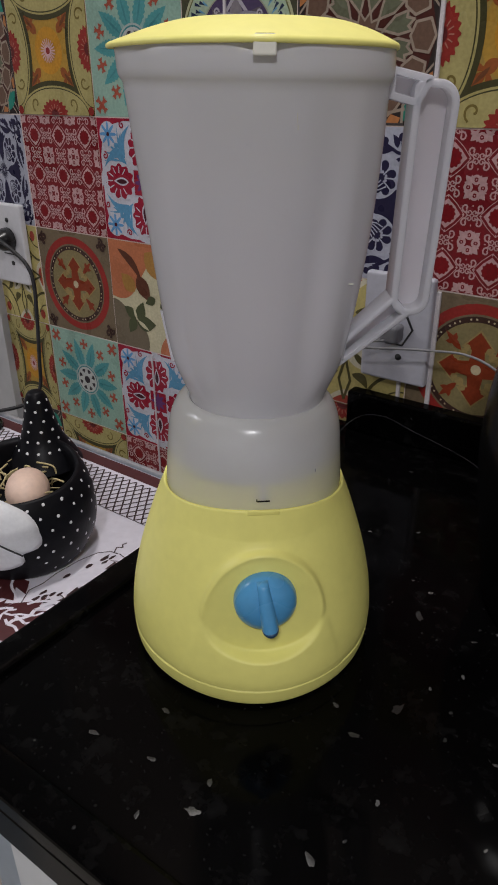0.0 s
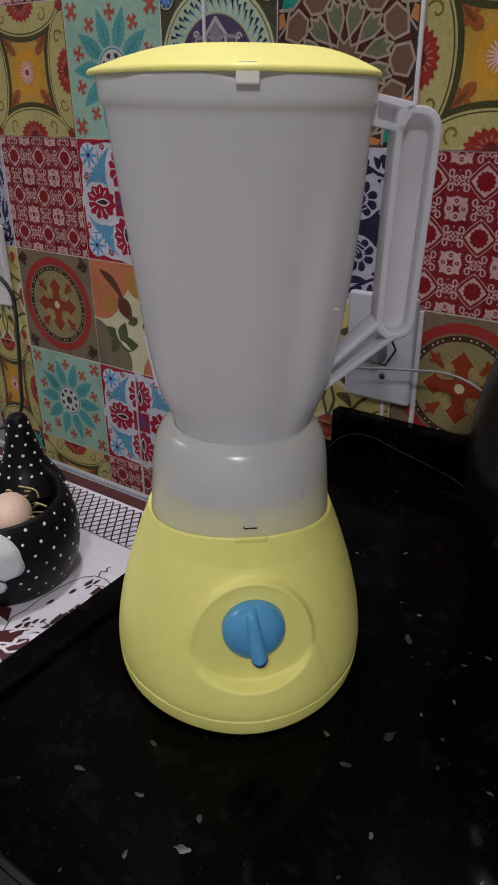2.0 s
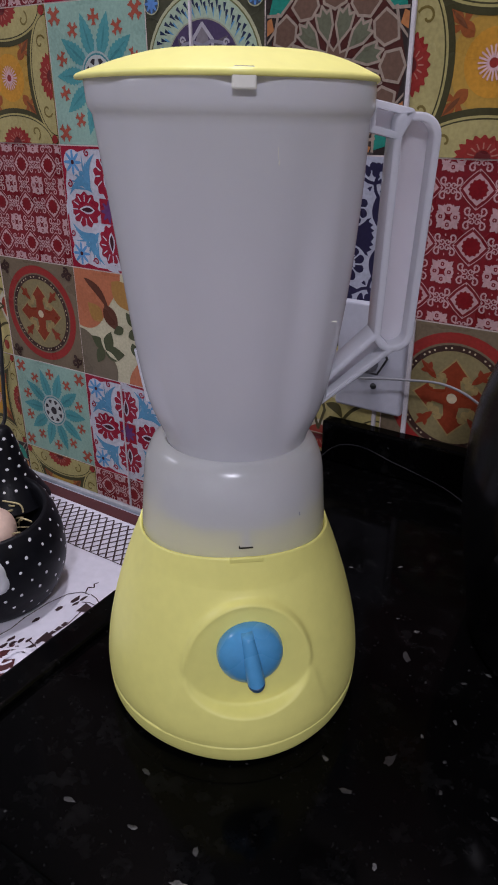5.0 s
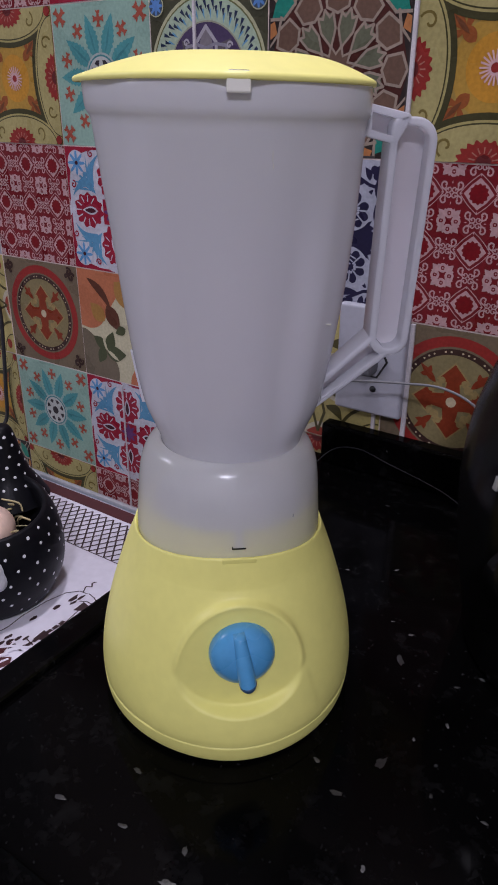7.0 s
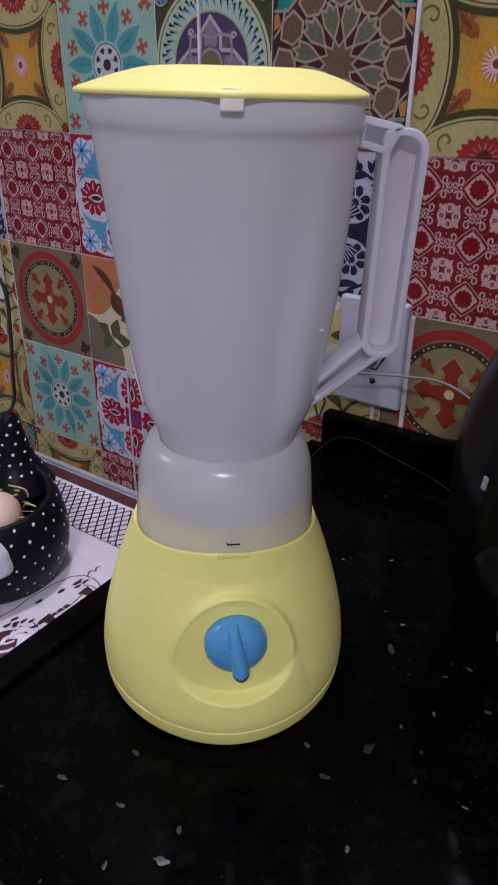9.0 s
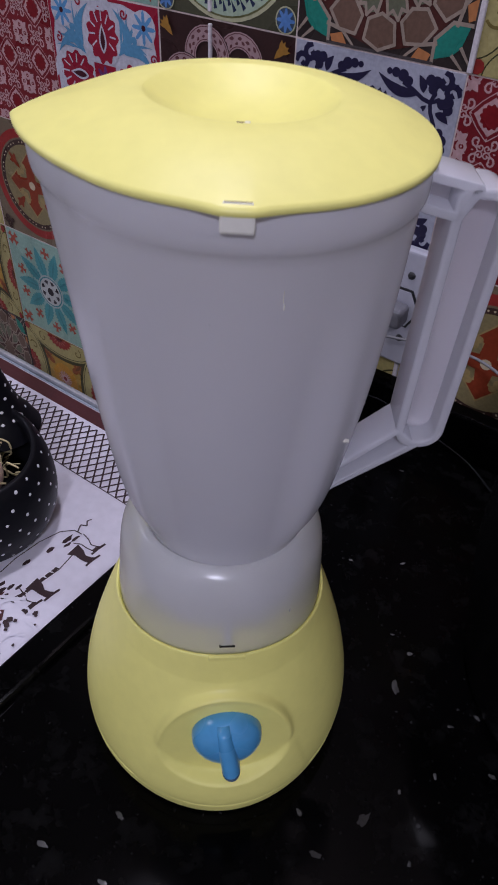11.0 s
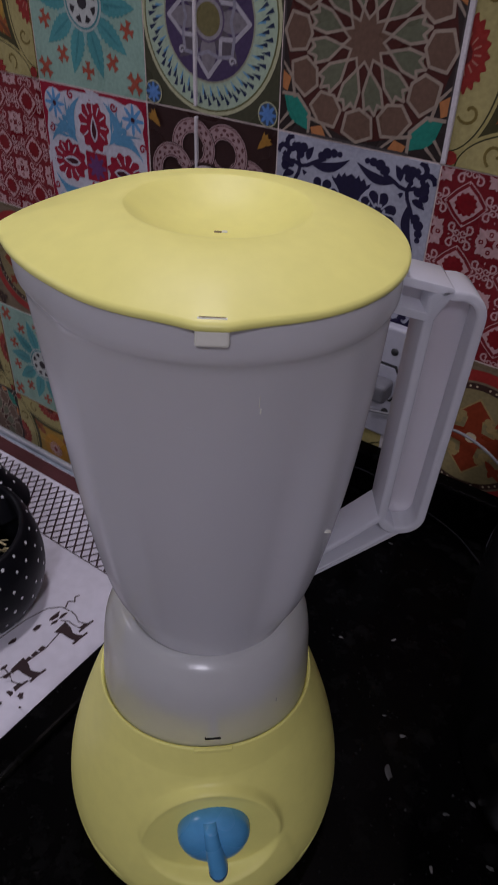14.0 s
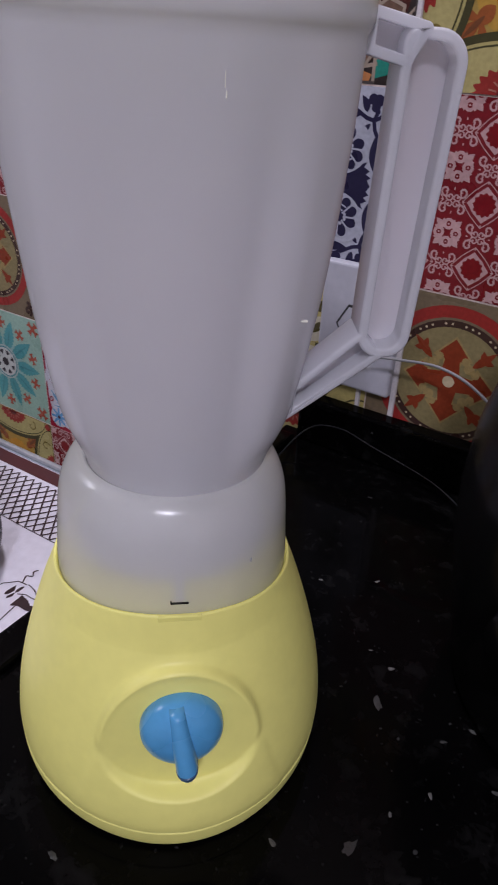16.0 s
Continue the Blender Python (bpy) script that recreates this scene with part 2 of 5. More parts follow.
def tube(points, radius, seg=8, n=8):
    """A round cord along a smooth line through the points."""
    p = [Vector(points[0])] + [Vector(q) for q in points] + [Vector(points[-1])]
    line = []
    for i in range(1, len(p) - 2):
        for k in range(n):
            t = k / n
            line.append(0.5 * (2 * p[i] + (p[i + 1] - p[i - 1]) * t + (2 * p[i - 1] - 5 * p[i] + 4 * p[i + 1] - p[i + 2]) * t * t + (3 * p[i] - p[i - 1] - 3 * p[i + 1] + p[i + 2]) * t ** 3))
    line.append(p[-1])
    bm = bmesh.new()
    rows = []
    for i, q in enumerate(line):
        d = (line[min(i + 1, len(line) - 1)] - line[max(i - 1, 0)]).normalized()
        a = d.orthogonal().normalized() if not rows else (last - last.dot(d) * d).normalized()
        last = a
        b = d.cross(a)
        rows.append([bm.verts.new(q + radius * (math.cos(2 * math.pi * k / seg) * a + math.sin(2 * math.pi * k / seg) * b)) for k in range(seg)])
    for r0, r1 in zip(rows, rows[1:]):
        for k in range(seg):
            bm.faces.new((r0[k], r0[(k + 1) % seg], r1[(k + 1) % seg], r1[k]))
    bm.faces.new(rows[0])
    bm.faces.new(rows[-1])
    return bm


def slab(bm, outline, lo, hi, to):
    """An outline pushed from lo to hi; to(u, v, w) sets the place."""
    a = [bm.verts.new(to(u, v, lo)) for u, v in outline]
    b = [bm.verts.new(to(u, v, hi)) for u, v in outline]
    n = len(a)
    bm.faces.new(a)
    bm.faces.new(b[::-1])
    for k in range(n):
        bm.faces.new((a[k], a[(k + 1) % n], b[(k + 1) % n], b[k]))
    return bm


def thing(name, label, category, place=(0, 0, 0), turn=0.0, group=""):
    ob = new(name)
    ob.location, ob.rotation_euler = place, (0, 0, radians(turn))
    return tagged(ob, label, category, group)


# ---- the room ----
S = 0.15                    # side of a wall tile
TOP = 0.4715                # height of the joint over the second row
FLOOR_Z, CEIL_Z = -0.90, 1.62


def structure(name, bm, mat, label, category):
    ob = part(name, bm, mat, None)
    return tagged(ob, label, category, kind="structure")


structure("floor", boxed((-2.2, -3.2, FLOOR_Z - 0.1), (3.2, 0.2, FLOOR_Z)), FLOOR_TILE, "beige glazed kitchen floor", "floor")
structure("ceiling", boxed((-2.2, -3.2, CEIL_Z), (3.2, 0.2, CEIL_Z + 0.1)), CEILING, "plain white painted kitchen ceiling", "ceiling")
structure("wall_left", boxed((-2.3, -3.2, FLOOR_Z), (-2.2, 0.2, CEIL_Z)), PAINT, "off-white painted kitchen wall", "wall")
structure("wall_right", boxed((3.2, -3.2, FLOOR_Z), (3.3, 0.2, CEIL_Z)), PAINT, "off-white painted kitchen wall", "wall")
structure("wall_front", boxed((-2.2, -3.3, FLOOR_Z), (3.2, -3.2, CEIL_Z)), PAINT, "off-white painted kitchen wall", "wall")
wall = structure("wall_back", boxed((0.043, 0.0005, FLOOR_Z), (3.2, 0.2, CEIL_Z)), GROUT, "kitchen wall covered with patchwork ornamental tiles", "wall")
structure("wall_back_plain", boxed((-2.2, -0.012, FLOOR_Z), (0.043, 0.2, CEIL_Z)), PAINT, "grey-white painted wall beside the tiles", "wall")


LAMP_GLOW = surface("lamp_diffuser", (0.8, 0.8, 0.8), 0.4)
LAMP_GLOW.node_tree.nodes["Principled BSDF"].inputs["Emission Color"].default_value = (1, 0.96, 0.95, 1)
LAMP_GLOW.node_tree.nodes["Principled BSDF"].inputs["Emission Strength"].default_value = 2.5


def ceiling_lamp(x, y, r):
    t = thing("ceiling_light", "round white ceiling light with a glowing diffuser", "ceiling light", (x, y, CEIL_Z))
    part("base_ring", lathe("base_ring", [(0.0, 0), (r + 0.02, 0), (r + 0.02, -0.012), (r, -0.015), (0, -0.015)], 48, CEILING), None, t)
    part("diffuser", lathe("diffuser", [(0.0, -0.016), (r * 0.96, -0.016), (r * 0.94, -0.021), (r * 0.5, -0.028), (0.0, -0.030)], 48, LAMP_GLOW), None, t, "glowing white diffuser")


ceiling_lamp(0.60, -0.21, 0.075)
ceiling_lamp(1.65, -1.70, 0.15)
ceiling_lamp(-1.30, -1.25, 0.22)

# counter: slab with a raised rim, apron and upstand
counter = structure("countertop", boxed((0.667, -0.551, -0.032), (3.19, 0.0002, 0.0), 0.002), GRANITE, "black granite kitchen counter with pale flecks", "counter")
part("side_rim", boxed((0.664, -0.531, -0.034), (0.690, -0.0205, 0.0065), 0.004, 3), GRANITE, counter)
part("front_rim", boxed((0.664, -0.555, -0.012), (3.19, -0.531, 0.0065), 0.004, 3), GRANITE, counter)
part("apron", boxed((0.665, -0.5535, -0.044), (3.19, -0.536, -0.0135), 0.002), GRANITE, counter)
part("upstand", boxed((0.690, -0.0205, 0.0005), (3.19, -0.0025, 0.0485), 0.003, 3), GRANITE, counter)

cabinet = thing("base_cabinet", "white laminate base cabinet under the granite counter", "cabinet", (0.722, -0.518, FLOOR_Z))
part("body", boxed((0.0, 0.0, 0.08), (1.6, 0.50, 0.864)), WHITE_PANEL, cabinet)
part("filler_panel", boxed((-0.056, -0.004, 0.08), (-0.002, 0.45, 0.850)), BLUE_GREY, cabinet, "blue-grey filler panel")
part("door", boxed((0.003, -0.018, 0.10), (0.44, -0.0005, 0.85), 0.002), WHITE_PANEL, cabinet)
part("door", boxed((0.445, -0.018, 0.10), (0.88, -0.0005, 0.85), 0.002), WHITE_PANEL, cabinet)

# stove-high table beside the counter
table = thing("side_table", "low table with a metal edge beside the counter", "table", (0, 0.003, -0.1))
part("tabletop", boxed((0.06, -0.66, -0.03), (0.652, -0.104, -0.002), 0.003), BLUE_GREY, table)
part("edge_strip", boxed((0.06, -0.1035, -0.03), (0.652, -0.096, 0.0015), 0.003), STEEL, table, "shiny aluminium edge strip")
for lx in (0.08, 0.60):
    for ly in (-0.64, -0.16):
        part("leg", boxed((lx, ly, -0.80), (lx + 0.035, ly + 0.035, -0.0305), 0.003), BLUE_GREY, table)

# ---- the blender ----
LEAN_RIGHT, LEAN_BACK = 1.1, 0.25
mixer = thing("blender", "pale yellow kitchen blender with a frosted jug", "blender", (0.7919, -0.3447, 0.0012))
mixer.rotation_euler = Euler((-radians(LEAN_BACK), radians(LEAN_RIGHT), radians(35.9)))

BASE_PROFILE = smooth_profile([(0.0860, 0.0140), (0.0866, 0.020), (0.0862, 0.030), (0.0840, 0.047), (0.0798, 0.066), (0.0744, 0.085), (0.0674, 0.106), (0.0610, 0.1225)], 26)


def step01(v):
    v = min(max(v, 0.0), 1.0)
    return v * v * (3 - 2 * v)


def face_dish(r, a, z):
    """The control panel: a flat face, proud under its arch and sunk at the foot, on a front that flares to the foot."""
    x, y = r * math.cos(a), r * math.sin(a)
    if y < 0:
        bell = 0.0425 + (0.060 - z) * 0.30
        y -= 0.0032 * step01((0.050 - z) / 0.040) * step01(1.0 - abs(x) / 0.082) + 0.0009 * step01((bell - abs(x)) / 0.004) * step01((0.062 - z) / 0.010)
        d = math.hypot(x / 0.0405, (z - 0.058) / (0.0505 if z > 0.058 else 0.0240))
        low = step01((0.066 - z) / 0.016)
        k = step01((1.0 - d) / (0.050 + 0.120 * low))
        face = -(0.0720 + (0.107 - z) * 0.088) * math.sqrt(max(1 - (x / 0.135) ** 2, 0.1))
        y = y + (face - y) * k
        y -= 0.0007 * math.exp(-((d - 0.975) / 0.06) ** 2) * step01((z - 0.056) / 0.014)
        z += 0.0075 * (y / r) ** 2 * min(max((z - 0.112) / 0.0105, 0), 1) if r > 0.045 else 0
    return x, y, z


def foot_shape(r, a, z):
    """The foot follows the flare of the front."""
    x, y = r * math.cos(a), r * math.sin(a)
    if y < 0:
        y -= 0.0037 * step01(1.0 - abs(x) / 0.082) * min(r / 0.08, 1)
    return x, y, z


base_rings = [(0.0606, 0.1238), (0.0596, 0.1238), (0.0588, 0.1225), (0.0586, 0.118)]
body = part("base_housing", lathe("base_housing", BASE_PROFILE + base_rings + [(0.0556, 0.119), (0.0545, 0.130), (0.0520, 0.1370), (0.0450, 0.1400), (0.0250, 0.1410), (0.0, 0.1410)], 384, YELLOW, face_dish), None, mixer)
part("base_foot", lathe("base_foot", [(0.0, 0.0005)] + smooth_profile([(0.0825, 0.0003), (0.0845, 0.0015), (0.0856, 0.0060), (0.0863, 0.0128)], 5) + [(0.0850, 0.0136), (0.0, 0.0136)], 160, YELLOW, foot_shape), None, mixer)

# turning knob with its fin
knob = part("knob", lathe("knob", [(0.0190, -0.007), (0.0195, 0.0)] + smooth_profile([(0.0196, 0.001), (0.0186, 0.0065), (0.0140, 0.0115), (0.007, 0.0140), (0.0, 0.0146)], 6), 64, BLUE), None, mixer, "round sky blue knob")
knob.rotation_euler = (radians(87), 0, 0)
knob.location = (0.0005, -0.0741, 0.0762)


def fin(bm, length, thick, high, t0=0.0, t1=1.0, swell=1.0):
    """A rounded finger grip that rises over the dome and ends in a round tip."""
    rows, n = [], 24
    for i in range(n + 1):
        t = t0 + (t1 - t0) * i / n
        v = 0.0180 - t * length
        end = math.sqrt(max(1 - ((t - 0.86) / 0.14) ** 2, 0.02)) if t > 0.86 else 1.0
        w = swell * thick * (0.70 + 0.34 * math.sin(math.pi * 0.62 * t)) * end
        top = swell * (0.0125 + (high - 0.0125) * t ** 0.65) * (0.80 + 0.20 * end)
        low = 0.0 if t < 0.8 else (t - 0.8) / 0.2 * 0.0085
        ring = [(-w * 1.04, low)] + [(-w * math.cos(q), low + (top - low) * 0.72 + (top - low) * 0.28 * math.sin(q)) for q in [math.pi * k / 8 for k in range(9)]] + [(w * 1.04, low)]
        rows.append([bm.verts.new((u, v, h)) for u, h in ring])
    m = len(rows[0])
    for a, b in zip(rows, rows[1:]):
        for k in range(m):
            bm.faces.new((a[k], a[(k + 1) % m], b[(k + 1) % m], b[k]))
    bm.faces.new(rows[0])
    bm.faces.new(rows[-1])
    return bm


f = part("fin", fin(bmesh.new(), 0.0325, 0.0048, 0.0235, 0.0, 0.985), BLUE, knob, smooth=True)
f.rotation_euler = (0, 0, radians(9))
# darker blue cap: wear plus the shade of the downward end, put into colour
tip = part("fin_tip", fin(bmesh.new(), 0.0325, 0.0048, 0.0235, 0.88, 0.998, 1.03), BLUE_DARK, knob, "worn end of the knob, underside shade painted in", True)
tip.rotation_euler = (0, 0, radians(9))
part("latch_lip", boxed((-0.0100, -0.0617, 0.1286), (0.0100, -0.0594, 0.1317), 0.0006), YELLOW, mixer)

MILKY = surface("milky_hub_plastic", (0.58, 0.59, 0.61), 0.45)
PALE_LINE = surface("pale_moulded_line", (0.50, 0.49, 0.54), 0.4)

# jug with its skirt
SPOUT = math.pi


def angle_from(a, b):
    return abs((a - b + math.pi) % (2 * math.pi) - math.pi)


def inner_face(me, first):
    """Give the faces from the first on the clear inner finish."""
    me.materials.append(CLEAR)
    for p in me.polygons:
        if p.index >= first:
            p.material_index = 1


outer = smooth_profile([(0.0428, 0.1835), (0.0442, 0.1885), (0.0474, 0.1965), (0.0518, 0.208), (0.0556, 0.226), (0.0600, 0.255), (0.0633, 0.285), (0.0660, 0.325), (0.0672, 0.3618)], 7)


def wall_radius(z):
    """Radius of the jug's rounded corners."""
    for a, b in zip(outer, outer[1:]):
        if z <= b[1]:
            return a[0] + (b[0] - a[0]) * max((z - a[1]) / (b[1] - a[1]), 0)
    return outer[-1][0]


def flat_radius(z):
    """Radius of the straight flutes between the corners."""
    return 0.0428 + (max(z, 0.1835) - 0.1835) * 0.1368


def jug_shape(r, a, z):
    """Spout on one side, soft flats down the wall."""
    k = max(0.0, 1 - angle_from(a, SPOUT) / 0.62)
    rise = min(max((z - 0.27) / 0.11, 0), 1)
    r2 = r + 0.0085 * (k * k * (3 - 2 * k)) * rise ** 1.6
    if r > 0.01 and z < 0.3618:
        side = min(max((min(angle_from(a, 0), angle_from(a, math.pi)) - 0.74) / 0.34, 0), 1)
        r2 += (flat_radius(z) - wall_radius(z)) * side * side * (3 - 2 * side)
    return r2 * math.cos(a), r2 * math.sin(a), z


rim = [(0.0681, 0.3634), (0.0690, 0.3652), (0.0692, 0.3680), (0.0687, 0.3795), (0.0680, 0.3802), (0.0664, 0.3795), (0.0650, 0.3615)]
inner = [(r - 0.0022, z + 0.001) for r, z in reversed(outer[:-1])]
jug_mesh = lathe("jug", outer + rim + inner + [(0.0, 0.1915)], 192, FROST, jug_shape)
inner_face(jug_mesh, (len(outer) + 5) * 192)
part("jug", jug_mesh, None, mixer, "tall frosted translucent plastic jug").scale = (1, 1, 0.995)
skirt_out = smooth_profile([(0.0585, 0.1215), (0.0584, 0.130), (0.0572, 0.146), (0.0560, 0.160), (0.0542, 0.170), (0.0505, 0.1785), (0.0462, 0.1828), (0.0432, 0.1838)], 6)
skirt_in = [(max(r - 0.0022, 0.0405), z - 0.0015) for r, z in reversed(skirt_out)]
skirt_mesh = lathe("jug_skirt", skirt_out + skirt_in, 160, FROST_THIN)
inner_face(skirt_mesh, len(skirt_out) * 160)
part("jug_skirt", skirt_mesh, None, mixer, "rounded frosted skirt of the jug")
part("skirt_rib", slab(bmesh.new(), [(-0.0572, 0.137), (-0.0556, 0.157), (-0.0540, 0.157), (-0.0550, 0.137)], -0.0018, 0.0018, lambda u, v, w: (w, u, v)), FROST, mixer)
mark = part("latch_mark", boxed((-0.0040, -0.0588, 0.1362), (0.0040, -0.0578, 0.1369), 0.0002), BLACK, mixer, "thin dark latch slot")
part("latch_mark", boxed((-0.0042, -0.0588, 0.1364), (-0.0036, -0.0578, 0.1380), 0.0002), BLACK, mixer)
part("speck", boxed((0.0326, -0.0476, 0.1492), (0.0332, -0.0470, 0.1515), 0.0002), PLATE, mixer)
part("blade_hub", lathe("blade_hub", [(0.0, 0.1413), (0.0475, 0.1413), (0.0465, 0.1435), (0.028, 0.1450), (0.020, 0.150), (0.015, 0.160), (0.015, 0.172), (0.018, 0.177), (0.018, 0.180), (0.010, 0.1885), (0.0, 0.1890)], 40, MILKY), None, mixer, "pale drive hub seen through the jug")
for z, w in ((0.3345, 0.007), (0.306, 0.005), (0.281, 0.005), (0.256, 0.005), (0.233, 0.005)):
    rr = flat_radius(z)
    part("measure_line", boxed((-w - 0.001, -rr - 0.00001, z), (w * 0.2 - 0.001, -rr + 0.0012, z + 0.0002), 0.00005), FROST, mixer)

# ivory slivers that stand in for small glints on the jug wall
glint_tick = part("glint_tick", boxed((0.0156, -0.0637, 0.3440), (0.0159, -0.0627, 0.3510), 0.0001), TAB, mixer, "short pale sliver standing in for a glint on the jug")
part("glint_tick", boxed((0.0160, -0.0632, 0.3412), (0.0165, -0.0622, 0.3432), 0.0001), TAB, mixer)
part("glint_tick", boxed((0.0486, -0.0370, 0.2625), (0.0515, -0.0352, 0.2630), 0.0001), TAB, mixer)
# sliver added for the bright streak of background seen through the jug's edge
part("edge_streak", slab(bmesh.new(), [(-0.0594, 0.236), (-0.0538, 0.204), (-0.0500, 0.204), (-0.0560, 0.236)], -0.0015, 0.0015, lambda u, v, w: (u, w, v)), FROST, mixer)

# handle: three framed pockets with a thin web behind them
HD = 0.0105


def rounded(points, radii, n=6):
    """A closed outline with its corners rounded."""
    out = []
    m = len(points)
    for k in range(m):
        p, a, b = Vector(points[k]), Vector(points[k - 1]), Vector(points[(k + 1) % m])
        u, v = (a - p).normalized(), (b - p).normalized()
        half = math.acos(max(-1, min(1, u.dot(v)))) / 2
        r = radii[k]
        if r <= 0:
            out.append(tuple(p))
            continue
        t = r / math.tan(half)
        c = p + (u + v).normalized() * r / math.sin(half)
        s0, s1 = p + u * t - c, p + v * t - c
        turn = s0.angle_signed(s1)
        for q in range(n + 1):
            w = s0.copy()
            w.rotate(Matrix.Rotation(-turn * q / n, 2))
            out.append(tuple(c + w))
    return out


def frame_wall(bm, line, t, depth):
    """A wall of thickness t inside a closed outline, depth deep to both sides."""
    m = len(line)
    area = sum(line[k - 1][0] * line[k][1] - line[k][0] * line[k - 1][1] for k in range(m))
    side = 1 if area > 0 else -1
    outer_loop, inner_loop = [], []
    for k in range(m):
        p, a, b = Vector(line[k]), Vector(line[k - 1]), Vector(line[(k + 1) % m])
        n1, n2 = Vector((-(p - a).y, (p - a).x)).normalized(), Vector((-(b - p).y, (b - p).x)).normalized()
        n = (n1 + n2).normalized()
        q = p + side * n * t / max(n.dot(n1), 0.5)
        outer_loop.append([bm.verts.new((p.x, w, p.y)) for w in (-depth, depth)])
        inner_loop.append([bm.verts.new((q.x, w, q.y)) for w in (-depth, depth)])
    for k in range(m):
        o0, o1, i0, i1 = outer_loop[k - 1], outer_loop[k], inner_loop[k - 1], inner_loop[k]
        bm.faces.new((o0[0], o1[0], o1[1], o0[1]))
        bm.faces.new((i0[0], i0[1], i1[1], i1[0]))
        bm.faces.new((o0[0], i0[0], i1[0], o1[0]))
        bm.faces.new((o0[1], o1[1], i1[1], i0[1]))


def handle_piece(name, outline, parent, t=0.0042):
    bm = bmesh.new()
    frame_wall(bm, outline, t, HD)
    ob = part(name, bm, FROST, parent, smooth=True)
    mid = Vector((sum(p[0] for p in outline), sum(p[1] for p in outline))) / len(outline)
    part("web", slab(bmesh.new(), [tuple(mid + (Vector(p) - mid) * 0.97) for p in outline], 0.0010, 0.0035, lambda u, v, w: (u, w, v)), FROST_WEB, ob)
    b = ob.modifiers.new("edge", "BEVEL")
    b.width, b.segments, b.limit_method, b.angle_limit = 0.0013, 3, "ANGLE", radians(50)
    return ob


grip = handle_piece("handle", rounded([(0.0795, 0.3645), (0.1042, 0.3645), (0.1006, 0.2385), (0.0781, 0.2385)], [0.0055, 0.0118, 0.0105, 0.0100], 8), mixer)
tagged(grip, "frosted plastic handle with a hollow grip")
grip.location = (0, 0, -0.001)
handle_piece("upper_arm", rounded([(0.0655, 0.3705), (0.0900, 0.3655), (0.0825, 0.3510), (0.0655, 0.3550)], [0, 0.002, 0, 0], 3), grip, 0.0036)
handle_piece("lower_arm", rounded([(0.0505, 0.2220), (0.0795, 0.2505), (0.0910, 0.2390), (0.0500, 0.2050)], [0, 0, 0, 0], 3), grip, 0.0036)


# the base is turned a little against the jug
for ob in mixer.children:
    if ob.name.split(".")[0] in ("base_housing", "base_foot", "knob", "latch_lip", "latch_mark", "skirt_rib", "jug_skirt", "blade_hub", "speck"):
        ob.matrix_basis = Matrix.Translation((-0.0012, -0.0004, 0)) @ Matrix.Rotation(radians(5.5), 4, "Z") @ ob.matrix_basis

# lid
# brown that stands in for the shade inside the lid's slit and hole
OPENING_BROWN = surface("dark_opening_brown", (0.20, 0.15, 0.05), 0.5)


def lid_shape(r, a, z):
    far = r / 0.0712
    k = max(0.0, 1 - angle_from(a, SPOUT) / 0.80)
    bump = 0.0118 * k ** 1.7 * far ** 3
    q = min(1.0, max(0.0, 1.3 - 1.3 * angle_from(a, -math.pi / 2) / 0.30))
    bump += 0.0032 * q ** 2 * far ** 6
    r2 = r + bump
    return r2 * math.cos(a), r2 * math.sin(a), z - 0.0006 * far * (k > 0) * k


lid_rings = smooth_profile([(0.0005, 0.3802), (0.010, 0.3808), (0.020, 0.3834), (0.028, 0.3874), (0.0330, 0.3905), (0.0338, 0.3909)], 5) + smooth_profile([(0.0344, 0.39105), (0.043, 0.3903), (0.055, 0.3870), (0.0655, 0.3827), (0.0695, 0.3808)], 5)
lid_rings += [(0.0702, 0.3800), (0.0704, 0.3794), (0.0703, 0.3782), (0.0696, 0.3778), (0.0688, 0.3796), (0.0, 0.3794)]
lid = part("lid", lathe("lid", lid_rings, 192, YELLOW, lid_shape), None, mixer, "pale yellow domed lid with a sunken dish")
lid.location = (0, 0, -0.0019)
part("clip_tab", boxed((-0.0052, -0.0731, 0.3728), (0.0052, -0.0712, 0.3794), 0.0009), TAB, lid, "pale ivory clip tab")
part("clip_slot", boxed((-0.0044, -0.0712, 0.3795), (0.0044, -0.0694, 0.38150), 0.0002), TAB, lid)
part("clip_gap", boxed((-0.0040, -0.0709, 0.3810), (0.0040, -0.0702, 0.38165), 0.0001), OPENING_BROWN, lid, "narrow slit over the tab, its dark inside painted brown")
part("dish_hole", boxed((-0.0020, -0.0010, 0.3795), (0.0009, 0.0008, 0.38045), 0.0003), OPENING_BROWN, lid)
part("dish_hole_flash", boxed((0.0009, -0.0008, 0.3797), (0.0030, 0.0008, 0.38075), 0.0004), TAB, lid)

part("power_cord", tube([(0.745, -0.275, 0.012), (0.715, -0.18, 0.004), (0.698, -0.075, 0.004), (0.708, -0.030, 0.022), (0.738, -0.0245, 0.030), (0.775, -0.0245, 0.022), (0.838, -0.030, 0.010), (0.88, -0.052, 0.0035)], 0.0008, 8, 10), CERAMIC, mixer, "thin black power cord", True).matrix_parent_inverse = mixer.matrix_basis.inverted()

# ---- printed wall tiles: each ornament is cut from thin layers of colour ----
INKS = {}


def ink(colour):
    if colour not in INKS:
        INKS[colour] = surface("tile_print", colour, 0.30, 0.16, 70, 0.05, 500, spec=0.25)
    return INKS[colour]


